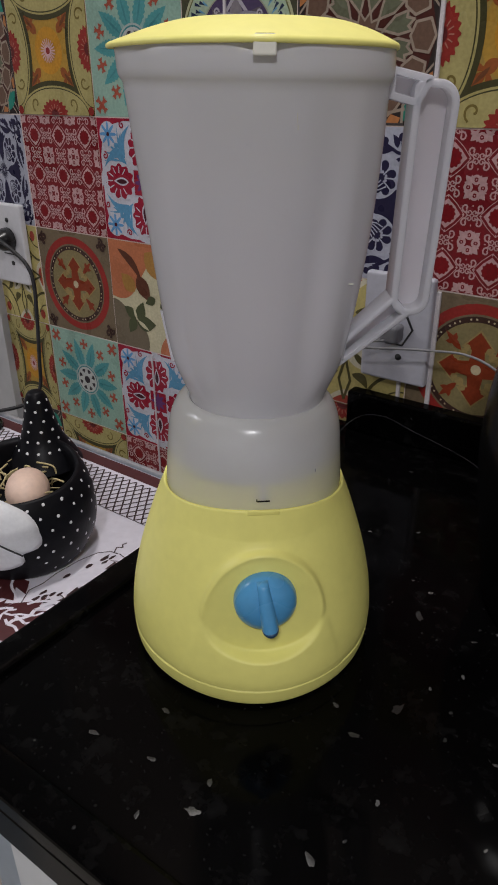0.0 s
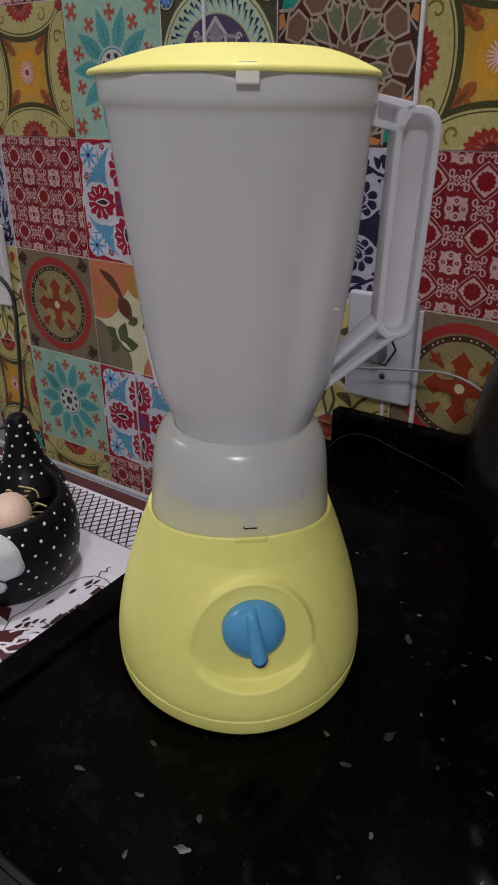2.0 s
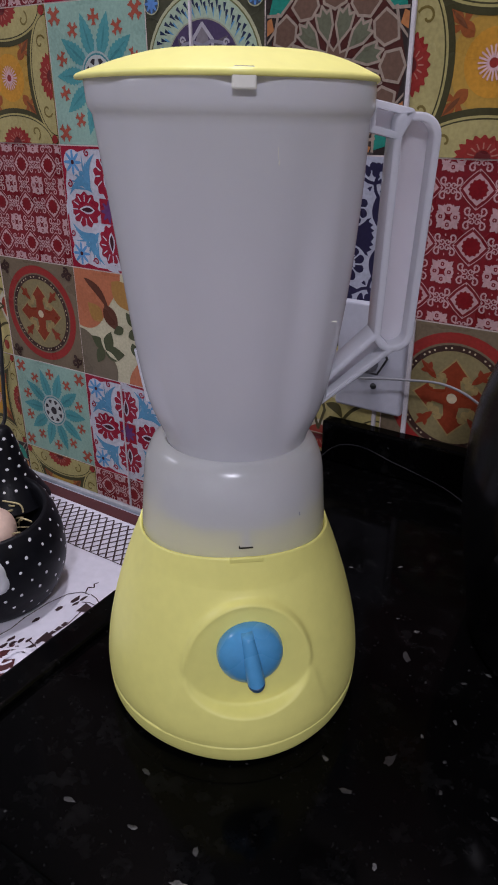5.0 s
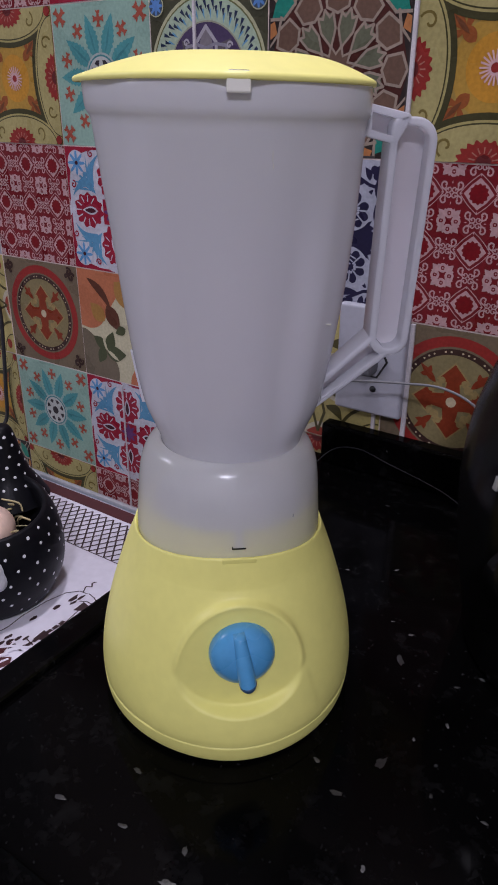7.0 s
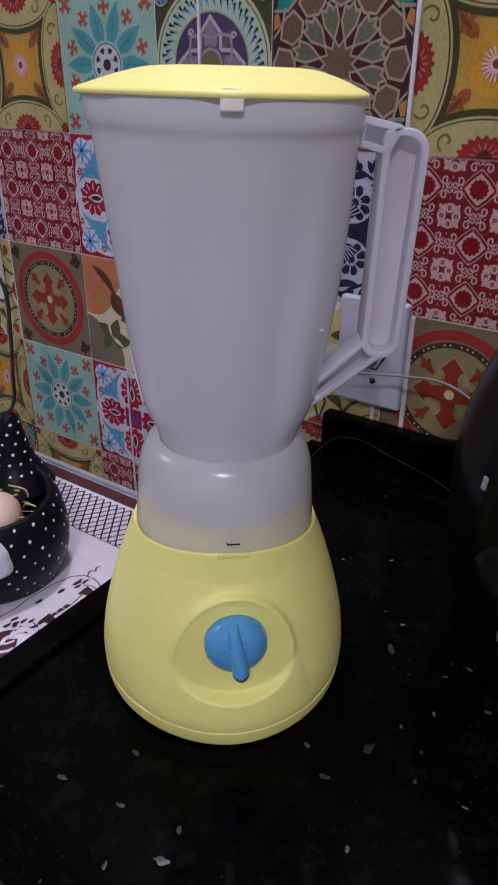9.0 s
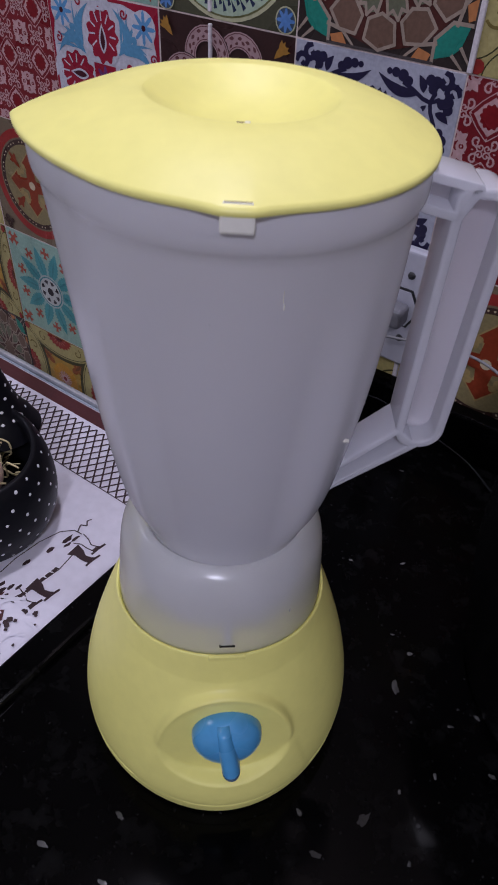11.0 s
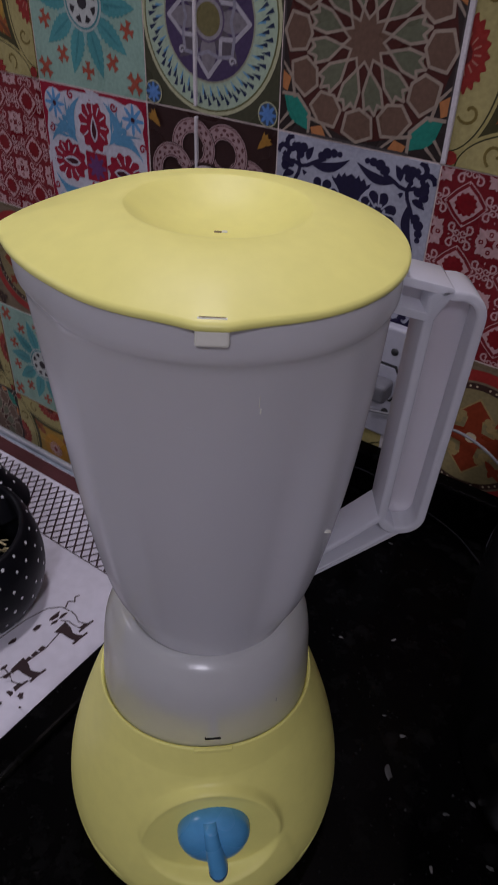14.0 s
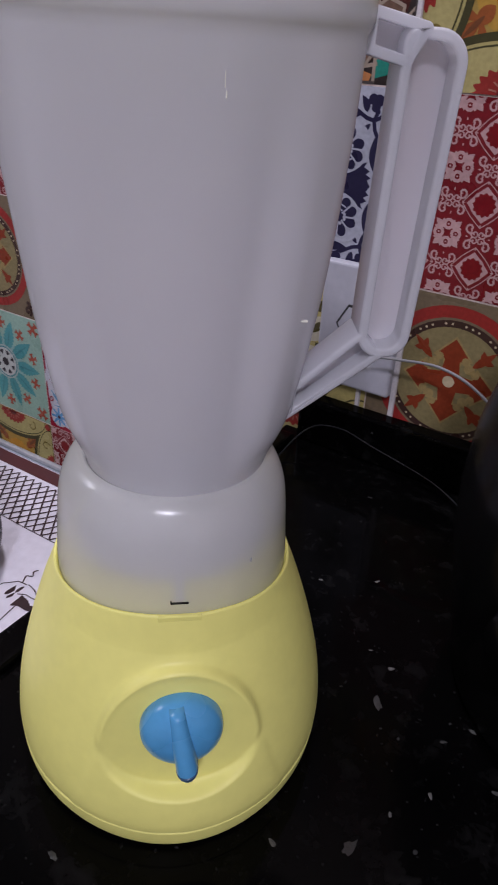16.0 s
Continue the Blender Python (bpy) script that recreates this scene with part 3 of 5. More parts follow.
class Art:
    """Flat ornaments in tile units (-0.5 to 0.5), each on a layer of its own."""

    def __init__(self, ground):
        self.verts, self.faces, self.ids, self.inks, self.level = [], [], [], [ground], 0
        self.mirror = [lambda x, y: (x, y)]

    def slot(self, colour):
        if colour not in self.inks:
            self.inks.append(colour)
        return self.inks.index(colour)

    def up(self):
        self.level += 1
        return self

    def four(self):
        self.mirror = [lambda x, y: (x, y), lambda x, y: (-y, x), lambda x, y: (-x, -y), lambda x, y: (y, -x)]
        return self

    def flips(self):
        self.mirror = [lambda x, y: (x, y), lambda x, y: (-x, y), lambda x, y: (-x, -y), lambda x, y: (x, -y)]
        return self

    def eight(self):
        self.flips()
        self.mirror = self.mirror + [lambda x, y, f=f: f(y, x) for f in self.mirror]
        return self

    def one(self):
        self.mirror = [lambda x, y: (x, y)]
        return self

    def poly(self, colour, pts):
        k = self.slot(colour)
        for f in self.mirror:
            base = len(self.verts)
            for x, y in pts:
                u, v = f(x, y)
                self.verts.append((min(max(u, -0.495), 0.495) * S, -0.00008 * self.level - 0.0001 - 2.4e-7 * (len(self.faces) % 300), min(max(v, -0.495), 0.495) * S))
            self.faces.append(tuple(range(base, base + len(pts))))
            self.ids.append(k)
        return self

    def disc(self, colour, cx, cy, r, n=28, ry=None, a0=0.0, a1=2 * math.pi, lobes=0, depth=0.0, turn=0.0):
        ry = r if ry is None else ry
        whole = a1 - a0 > 6.2
        m = n if whole else n + 1
        pts = []
        for i in range(m):
            a = a0 + (a1 - a0) * i / n
            k = 1 + (depth * math.cos(lobes * (a - a0)) if lobes else 0)
            x, y = r * k * math.cos(a), ry * k * math.sin(a)
            pts.append((cx + x * math.cos(turn) - y * math.sin(turn), cy + x * math.sin(turn) + y * math.cos(turn)))
        return self.poly(colour, pts)

    def ring(self, colour, cx, cy, r0, r1, n=32, a0=0.0, a1=2 * math.pi):
        for i in range(n):
            a, b = a0 + (a1 - a0) * i / n, a0 + (a1 - a0) * (i + 1) / n
            self.poly(colour, [(cx + r0 * math.cos(a), cy + r0 * math.sin(a)), (cx + r1 * math.cos(a), cy + r1 * math.sin(a)), (cx + r1 * math.cos(b), cy + r1 * math.sin(b)), (cx + r0 * math.cos(b), cy + r0 * math.sin(b))])
        return self

    def leaf(self, colour, x0, y0, x1, y1, w, bend=0.0, n=9, teeth=0):
        dx, dy = x1 - x0, y1 - y0
        left, right = [], []
        for i in range(n + 1):
            t = i / n
            s = math.sin(math.pi * t ** 0.8)
            if teeth:
                s *= 1 + 0.13 * math.cos(teeth * 2 * math.pi * t)
            o = bend * math.sin(math.pi * t)
            left.append((x0 + dx * t - dy * (o + w * s), y0 + dy * t + dx * (o + w * s)))
            right.append((x0 + dx * t - dy * (o - w * s), y0 + dy * t + dx * (o - w * s)))
        return self.poly(colour, left + right[-2:0:-1])

    def line(self, colour, pts, w):
        for (ax, ay), (bx, by) in zip(pts, pts[1:]):
            d = math.hypot(bx - ax, by - ay) or 1
            nx, ny = -(by - ay) / d * w, (bx - ax) / d * w
            ex, ey = (bx - ax) / d * w * 0.6, (by - ay) / d * w * 0.6
            self.poly(colour, [(ax - ex + nx, ay - ey + ny), (bx + ex + nx, by + ey + ny), (bx + ex - nx, by + ey - ny), (ax - ex - nx, ay - ey - ny)])
        return self

    def scroll(self, colour, cx, cy, r, w, turns=1.3, a0=0.0, sign=1, n=14):
        pts = []
        for i in range(n + 1):
            t = i / n
            a = a0 + sign * t * turns * 2 * math.pi
            pts.append((cx + r * (1 - 0.8 * t) * math.cos(a), cy + r * (1 - 0.8 * t) * math.sin(a)))
        return self.line(colour, pts, w)

    def flower(self, colour, cx, cy, r, petals, depth=0.3, n=48, turn=0.0):
        return self.disc(colour, cx, cy, r * (1 - depth * 0.5), n, lobes=petals, depth=depth, turn=turn)

    def mesh(self):
        bm = boxed((-0.4955 * S, 0, -0.4955 * S), (0.4955 * S, 0.006, 0.4955 * S), 0.0003, 1)
        me = bpy.data.meshes.new("tile")
        vs, fs, ids = [], [], []
        bm.verts.index_update()
        for v in bm.verts:
            vs.append(tuple(v.co))
        for face in bm.faces:
            fs.append(tuple(v.index for v in face.verts))
            ids.append(0)
        bm.free()
        o = len(vs)
        vs += self.verts
        fs += [tuple(i + o for i in face) for face in self.faces]
        return mesh("tile", vs, fs, [ink(c) for c in self.inks], ids + self.ids)


CREAM, OCHRE, ORANGE = (0.37, 0.32, 0.13), (0.23, 0.155, 0.042), (0.50, 0.24, 0.025)
OLIVE_DARK, BRICK, RUST = (0.050, 0.046, 0.018), (0.25, 0.026, 0.020), (0.26, 0.075, 0.02)
PINK, MUD, TAN = (0.62, 0.40, 0.40), (0.16, 0.12, 0.075), (0.40, 0.33, 0.17)
PI = math.pi


def sun_tile():
    a = Art(OCHRE).up()
    for r, col in ((0.33, (0.33, 0.22, 0.055)), (0.25, (0.40, 0.235, 0.04)), (0.17, ORANGE)):
        a.disc(col, 0, 0, r, 32, ry=r * 1.05).up()
    a.four()
    for bend, x, y in ((0.25, 0.22, 0.33), (-0.25, 0.33, 0.22), (0.0, 0.33, 0.33)):
        a.leaf(RUST, 0.19, 0.19, x, y, 0.17, bend)
    a.leaf(RUST, 0.13, 0.13, 0.22, 0.22, 0.30).up()
    a.leaf((0.14, 0.05, 0.02), 0.17, 0.17, 0.27, 0.27, 0.10)
    a.disc(OLIVE_DARK, 0.5, 0, 0.275, 28, a0=PI / 2, a1=1.5 * PI, ry=0.485).up()
    a.disc((0.36, 0.31, 0.12), 0.5, 0, 0.236, 28, a0=PI / 2, a1=1.5 * PI, ry=0.455).up()
    a.disc(OLIVE_DARK, 0.5, 0, 0.222, 28, a0=PI / 2, a1=1.5 * PI, ry=0.435).up()
    a.disc(CREAM, 0.5, 0, 0.213, 28, a0=PI / 2, a1=1.5 * PI, ry=0.428).up()
    a.scroll((0.16, 0.12, 0.03), 0.41, 0.24, 0.06, 0.007, 0.8, 0.5).scroll((0.16, 0.12, 0.03), 0.41, -0.24, 0.06, 0.007, 0.8, -0.5, -1).up()
    a.disc(BRICK, 0.5, 0, 0.125, 64, a0=PI / 2, a1=1.5 * PI, lobes=20, depth=0.08, ry=0.165).up()
    a.disc((0.11, 0.018, 0.018), 0.5, 0, 0.050, 14, a0=PI / 2, a1=1.5 * PI).up()
    for k in range(7):
        t = PI / 2 + PI * (k + 0.5) / 7
        a.line((0.36, 0.16, 0.12), [(0.49 + 0.050 * math.cos(t), 0.055 * math.sin(t)), (0.49 + 0.080 * math.cos(t), 0.090 * math.sin(t))], 0.004)
    a.disc(BRICK, 0.46, 0.46, 0.035, 10).one().up()
    for k in range(20):
        t = 2 * PI * k / 20
        a.line(PINK, [(0.035 * math.cos(t), 0.035 * math.sin(t)), (0.088 * math.cos(t), 0.088 * math.sin(t))], 0.0052)
    a.disc(PINK, 0, 0, 0.040, 18).up().disc(BRICK, 0, 0, 0.026, 14)
    return a.mesh()


def teal_tile():
    pale, teal, deep = (0.26, 0.40, 0.33), (0.075, 0.27, 0.28), (0.055, 0.21, 0.23)
    red = (0.33, 0.075, 0.045)
    a = Art(pale).up()
    n = 10
    for k in range(n):
        t = 2 * PI * (k + 0.5) / n + PI / 2
        c, s = math.cos(t), math.sin(t)
        a.leaf(teal, 0.12 * c, 0.12 * s, 0.44 * c, 0.44 * s, 0.190, n=32, teeth=9)
    a.up()
    for k in range(n):
        t = 2 * PI * (k + 0.5) / n + PI / 2
        c, s = math.cos(t), math.sin(t)
        a.leaf(deep, 0.16 * c, 0.16 * s, 0.38 * c, 0.38 * s, 0.045)
        t += PI / n
        c, s = math.cos(t), math.sin(t)
        a.leaf((0.24, 0.40, 0.38), 0.14 * c, 0.14 * s, 0.25 * c, 0.25 * s, 0.12)

    def cross(x, y, r, t):
        for q in range(4):
            b = t + q * PI / 2
            a.leaf(red, x - 0.2 * r * math.cos(b), y - 0.2 * r * math.sin(b), x + r * math.cos(b), y + r * math.sin(b), 0.19)
            for side in (-0.38, 0.38):
                a.leaf(red, x + 0.55 * r * math.cos(b), y + 0.55 * r * math.sin(b), x + 1.05 * r * math.cos(b + side), y + 1.05 * r * math.sin(b + side), 0.26, n=5)

    for k in range(n):
        t = 2 * PI * k / n + PI / 2
        cross(0.385 * math.cos(t), 0.385 * math.sin(t), 0.058, t)
    for x, y in ((0.41, 0.41), (-0.41, 0.41), (-0.41, -0.41), (0.41, -0.41)):
        cross(x, y, 0.072, PI / 4)
    a.up().disc((0.36, 0.42, 0.40), 0, 0, 0.165).up().disc(deep, 0, 0, 0.150).up().disc((0.46, 0.48, 0.46), 0, 0, 0.138).up()
    for k in range(8):
        t = 2 * PI * k / 8 + PI / 8
        pts = [(0.112 * math.cos(t - 0.26), 0.112 * math.sin(t - 0.26)), (0.12 * math.cos(t), 0.12 * math.sin(t)), (0.112 * math.cos(t + 0.26), 0.112 * math.sin(t + 0.26)), (0.072 * math.cos(t), 0.072 * math.sin(t))]
        a.poly((0.035, 0.030, 0.035), pts)
    a.disc((0.035, 0.030, 0.035), 0, 0, 0.042, 8)
    return a.mesh()


def mandala_tile():
    green, blue, navy, violet = (0.36, 0.40, 0.27), (0.13, 0.30, 0.46), (0.02, 0.03, 0.07), (0.065, 0.045, 0.10)
    grey, dark = (0.38, 0.36, 0.40), (0.06, 0.06, 0.035)
    a = Art(dark).up().disc((0.42, 0.42, 0.26), 0, 0, 0.498, 48).up().disc((0.13, 0.13, 0.05), 0, 0, 0.478, 48).up().disc((0.36, 0.45, 0.33), 0, 0, 0.468, 48).up()
    for k in range(40):
        t = 2 * PI * k / 40
        for r0, r1, col, sh in ((0.33, 0.385, blue, 0.02), (0.385, 0.44, navy, -0.02), (0.36, 0.41, navy, 0.06)):
            p = lambda r, q: (r * math.cos(q), r * math.sin(q))
            a.poly(col, [p(r0, t + sh), p(r1, t + 0.075 + sh), p(r1 + 0.01, t + 0.02 + sh)])
    a.up().disc((0.30, 0.30, 0.22), 0, 0, 0.325, 40).up().disc(violet, 0, 0, 0.315, 40).up()
    for k in range(8):
        t = 2 * PI * k / 8
        a.leaf((0.10, 0.085, 0.10) if k % 2 else (0.20, 0.18, 0.20), 0.06 * math.cos(t), 0.06 * math.sin(t), 0.30 * math.cos(t), 0.30 * math.sin(t), 0.24)
    a.up()
    for k in range(4):
        t = PI / 2 * k
        p = lambda r, q: (r * math.cos(t + q), r * math.sin(t + q))
        a.line(grey, [p(0.13, -0.75), p(0.21, -0.42), p(0.29, 0), p(0.21, 0.42), p(0.13, 0.75)], 0.012)
        a.line((0.24, 0.23, 0.28), [p(0.24, -0.78), p(0.20, -0.40), p(0.16, 0.0), p(0.20, 0.40), p(0.24, 0.78)], 0.010)
        a.scroll(grey, *p(0.26, 0.72), 0.025, 0.006, 1.0)
    a.up().disc((0.10, 0.07, 0.13), 0, 0, 0.115).up().disc((0.26, 0.24, 0.26), 0, 0, 0.105).up().disc((0.15, 0.13, 0.055), 0, 0, 0.085).up()
    a.four().disc((0.42, 0.42, 0.26), 0.43, 0.43, 0.068, 20).up().disc((0.05, 0.08, 0.13), 0.43, 0.43, 0.060, 20).up().flower((0.10, 0.22, 0.50), 0.43, 0.43, 0.056, 8, 0.35)
    return a.mesh()


def star_tile():
    line, brown, sage, dark, teal = (0.30, 0.24, 0.19), (0.135, 0.080, 0.056), (0.120, 0.125, 0.080), (0.065, 0.018, 0.014), (0.02, 0.20, 0.15)
    n = 12
    a = Art((0.03, 0.022, 0.02)).up()
    p = lambda r, q: (r * math.cos(q), r * math.sin(q))
    a.disc(dark, 0, 0, 0.485, 12).up()
    a.four().poly(teal, [(0.30, 0.47), (0.30, 0.38), (0.38, 0.30), (0.47, 0.30), (0.44, 0.40), (0.40, 0.44)]).poly((0.42, 0.17, 0.06), [(0.18, 0.495), (0.22, 0.43), (0.29, 0.45), (0.27, 0.495)]).poly((0.42, 0.17, 0.06), [(0.495, 0.18), (0.43, 0.22), (0.45, 0.29), (0.495, 0.27)]).up()
    a.line(line, [(0.30, 0.495), (0.30, 0.38), (0.38, 0.30), (0.495, 0.30)], 0.009).line(line, [(0.14, 0.495), (0.22, 0.42), (0.31, 0.40)], 0.009).line(line, [(0.495, 0.14), (0.42, 0.22), (0.40, 0.31)], 0.009).line(line, [(0.40, 0.44), (0.46, 0.495)], 0.009).line(line, [(0.44, 0.40), (0.495, 0.46)], 0.009)
    a.line((0.06, 0.05, 0.05), [(0.495, -0.3), (0.495, 0.3)], 0.014).one().up()
    for k in range(n):
        t = 2 * PI * k / n
        hexa = [p(0.315, t), p(0.355, t - 0.21), p(0.45, t - 0.20), p(0.48, t), p(0.45, t + 0.20), p(0.355, t + 0.21)]
        a.poly(brown, hexa)
        kite = [p(0.135, t + PI / n), p(0.235, t + PI / n - 0.20), p(0.315, t + PI / n - 0.15), p(0.335, t + PI / n), p(0.315, t + PI / n + 0.15), p(0.235, t + PI / n + 0.20)]
        a.poly(sage, kite)
    a.up()
    for k in range(n):
        t = 2 * PI * k / n
        q = t + PI / n
        a.line(line, [p(0.315, t), p(0.355, t - 0.21), p(0.45, t - 0.20), p(0.48, t), p(0.45, t + 0.20), p(0.355, t + 0.21), p(0.315, t)], 0.0080)
        a.line(line, [p(0.135, q), p(0.235, q - 0.22), p(0.32, q - 0.17), p(0.30, q - 0.08), p(0.345, q), p(0.30, q + 0.08), p(0.32, q + 0.17), p(0.235, q + 0.22), p(0.135, q)], 0.0075)
        a.line(line, [p(0.140, q), p(0.092, t + 2 * PI / n), p(0.140, q + 2 * PI / n)], 0.0080)
        a.poly(dark, [p(0.105, t), p(0.155, t - 0.16), p(0.20, t), p(0.155, t + 0.16)])
    a.up()
    a.poly(brown, [p(0.126 if k % 2 else 0.086, PI / n * k) for k in range(2 * n)])
    return a.mesh()


def lace_tile():
    red, deep, pale = (0.165, 0.009, 0.014), (0.17, 0.005, 0.009), (0.46, 0.29, 0.29)
    a = Art(red).up()
    step = 1 / 3
    for i in range(3):
        for j in range(3):
            x, y = (i - 1) * step, (j - 1) * step
            spike = [(x + (0.092, 0.073, 0.071, 0.073)[k % 4] * math.cos(PI / 8 * k), y + (0.092, 0.073, 0.071, 0.073)[k % 4] * math.sin(PI / 8 * k)) for k in range(16)]
            a.poly(pale, spike)
            frame_line = [(x + (0.116, 0.094, 0.089, 0.094)[k % 4] * math.cos(PI / 8 * k), y + (0.116, 0.094, 0.089, 0.094)[k % 4] * math.sin(PI / 8 * k)) for k in range(17)]
            a.line(pale, frame_line, 0.0024)
    for i in range(4):
        for j in range(4):
            x, y = (i - 1.5) * step, (j - 1.5) * step
            for k in range(4):
                t = PI / 2 * k
                a.ring(pale, x + 0.047 * math.cos(t), y + 0.047 * math.sin(t), 0.014, 0.031, 10)
                a.disc(pale, x + 0.047 * math.cos(t), y + 0.047 * math.sin(t), 0.0055, 6)
                t += PI / 4
                for turn, far in ((-0.42, 0.080), (0.0, 0.098), (0.42, 0.080)):
                    a.leaf(pale, x + 0.034 * math.cos(t), y + 0.034 * math.sin(t), x + far * math.cos(t + turn), y + far * math.sin(t + turn), 0.30, n=5)
            for k in range(2):
                t = PI / 2 * k
                cx, cy = x + step / 2 * math.cos(t), y + step / 2 * math.sin(t)
                for q in range(4):
                    b = PI / 2 * q + PI / 4
                    sign = 1 if q % 2 else -1
                    a.scroll(pale, cx + 0.026 * math.cos(b), cy + 0.026 * math.sin(b), 0.025, 0.0034, 1.3, b, sign, 10)
                    a.scroll(pale, cx + 0.064 * math.cos(b), cy + 0.064 * math.sin(b), 0.031, 0.0050, 1.0, b + PI, -sign, 9)
                    b += PI / 4
                    a.leaf(pale, cx + 0.052 * math.cos(b), cy + 0.052 * math.sin(b), cx + 0.068 * math.cos(b), cy + 0.068 * math.sin(b), 0.24, n=4)
    a.up()
    for i in range(3):
        for j in range(3):
            a.flower(deep, (i - 1) * step, (j - 1) * step, 0.060, 12, 0.09)
    return a.mesh()


def paisley_tile():
    white, red, blue, dark = (0.50, 0.50, 0.56), (0.27, 0.010, 0.030), (0.095, 0.26, 0.42), (0.05, 0.008, 0.015)
    a = Art(white).up().four()
    a.poly(red, [(-0.495, 0.495), (-0.495, 0.30), (-0.455, 0.36), (-0.47, 0.42), (-0.40, 0.455), (-0.30, 0.45), (-0.20, 0.475), (0.20, 0.475), (0.30, 0.45), (0.40, 0.455), (0.47, 0.42), (0.455, 0.36), (0.495, 0.30), (0.495, 0.495)]).up()
    a.flower(white, 0.0, 0.47, 0.070, 5, 0.4)
    for k in range(6):
        t = -0.30 + k * 0.44
        r = 0.27 if k in (0, 5) else 0.20
        a.leaf(blue, 0.19, 0.19, 0.19 + r * math.cos(t), 0.19 + r * math.sin(t), 0.095, 0.22 if k < 3 else -0.22)
        a.leaf(blue, 0.13, 0.17, 0.16 + 0.30 * math.cos(0.35 + 0.25 * k), 0.16 + 0.30 * math.sin(0.35 + 0.25 * k), 0.035, 0.10 if k < 3 else -0.10)
    a.up().disc(white, 0.37, 0.37, 0.10, 20).disc(white, 0.0, 0.27, 0.160, 30, ry=0.185).up()
    a.flower((0.10, 0.27, 0.50), 0.37, 0.37, 0.090, 8, 0.5).up().disc(dark, 0.37, 0.37, 0.018, 8)
    a.scroll(red, 0.445, 0.20, 0.032, 0.006, 1.1, 0.0).scroll(red, 0.20, 0.425, 0.032, 0.006, 1.1, 0.0, -1)
    a.disc(red, 0.0, 0.27, 0.135, 66, lobes=11, depth=0.09, ry=0.158).up()
    for k in range(9):
        t = -0.6 + k * (PI + 1.2) / 8
        a.line(white, [(0.07 * math.cos(t), 0.28 + 0.08 * math.sin(t)), (0.118 * math.cos(t), 0.28 + 0.138 * math.sin(t))], 0.0050)
    a.leaf(white, 0, 0.165, 0, 0.345, 0.19).up().leaf(dark, 0, 0.185, 0, 0.32, 0.15).up()
    a.line(white, [(-0.03, 0.425), (0.03, 0.425)], 0.008)
    a.one().poly(red, [(-0.10, -0.10), (0.10, -0.10), (0.10, 0.10), (-0.10, 0.10)]).up().flower((0.12, 0.04, 0.14), 0, 0, 0.085, 8, 0.3)
    return a.mesh()


def celtic_tile():
    dark, pale, mid = (0.034, 0.015, 0.014), (0.34, 0.23, 0.235), (0.11, 0.040, 0.042)
    a = Art(dark).up()
    for k in range(8):
        t = PI / 4 * k + PI / 8
        x, y = 0.320 * math.cos(t), 0.320 * math.sin(t)
        a.ring(dark, x, y, 0.080, 0.178, 24).up().ring(pale, x, y, 0.085, 0.172, 24).up()
        a.ring(mid, x, y, 0.092, 0.097, 24).ring(mid, x, y, 0.160, 0.165, 24)
        for q in range(30):
            b = 2 * PI * q / 30
            r = 0.127 + 0.013 * (1 if q % 2 else -1)
            a.leaf(mid, x + r * math.cos(b), y + r * math.sin(b), x + (r + 0.010 * math.sin(q * 2.3)) * math.cos(b + 0.24), y + (r + 0.010 * math.sin(q * 2.3)) * math.sin(b + 0.24), 0.30, n=4)
        a.up()
    a.disc(dark, 0, 0, 0.225, 28).up().ring((0.50, 0.42, 0.43), 0, 0, 0.185, 0.205, 32)
    for k in range(4):
        t = PI / 2 * k
        a.up().ring(dark, 0.072 * math.cos(t), 0.072 * math.sin(t), 0.040, 0.092, 16).up()
        a.ring(pale, 0.072 * math.cos(t), 0.072 * math.sin(t), 0.046, 0.086, 16).ring(mid, 0.072 * math.cos(t), 0.072 * math.sin(t), 0.060, 0.066, 16)
    a.up().flower(mid, 0, 0, 0.05, 4, 0.4)
    a.four()
    for k in (0.1, 0.5, 1.07, 1.47):
        a.leaf((0.30, 0.15, 0.025), 0.415, 0.415, 0.415 + 0.065 * math.cos(k), 0.415 + 0.065 * math.sin(k), 0.2)
    a.leaf((0.30, 0.15, 0.025), 0.45, 0.45, 0.375, 0.375, 0.2)
    return a.mesh()


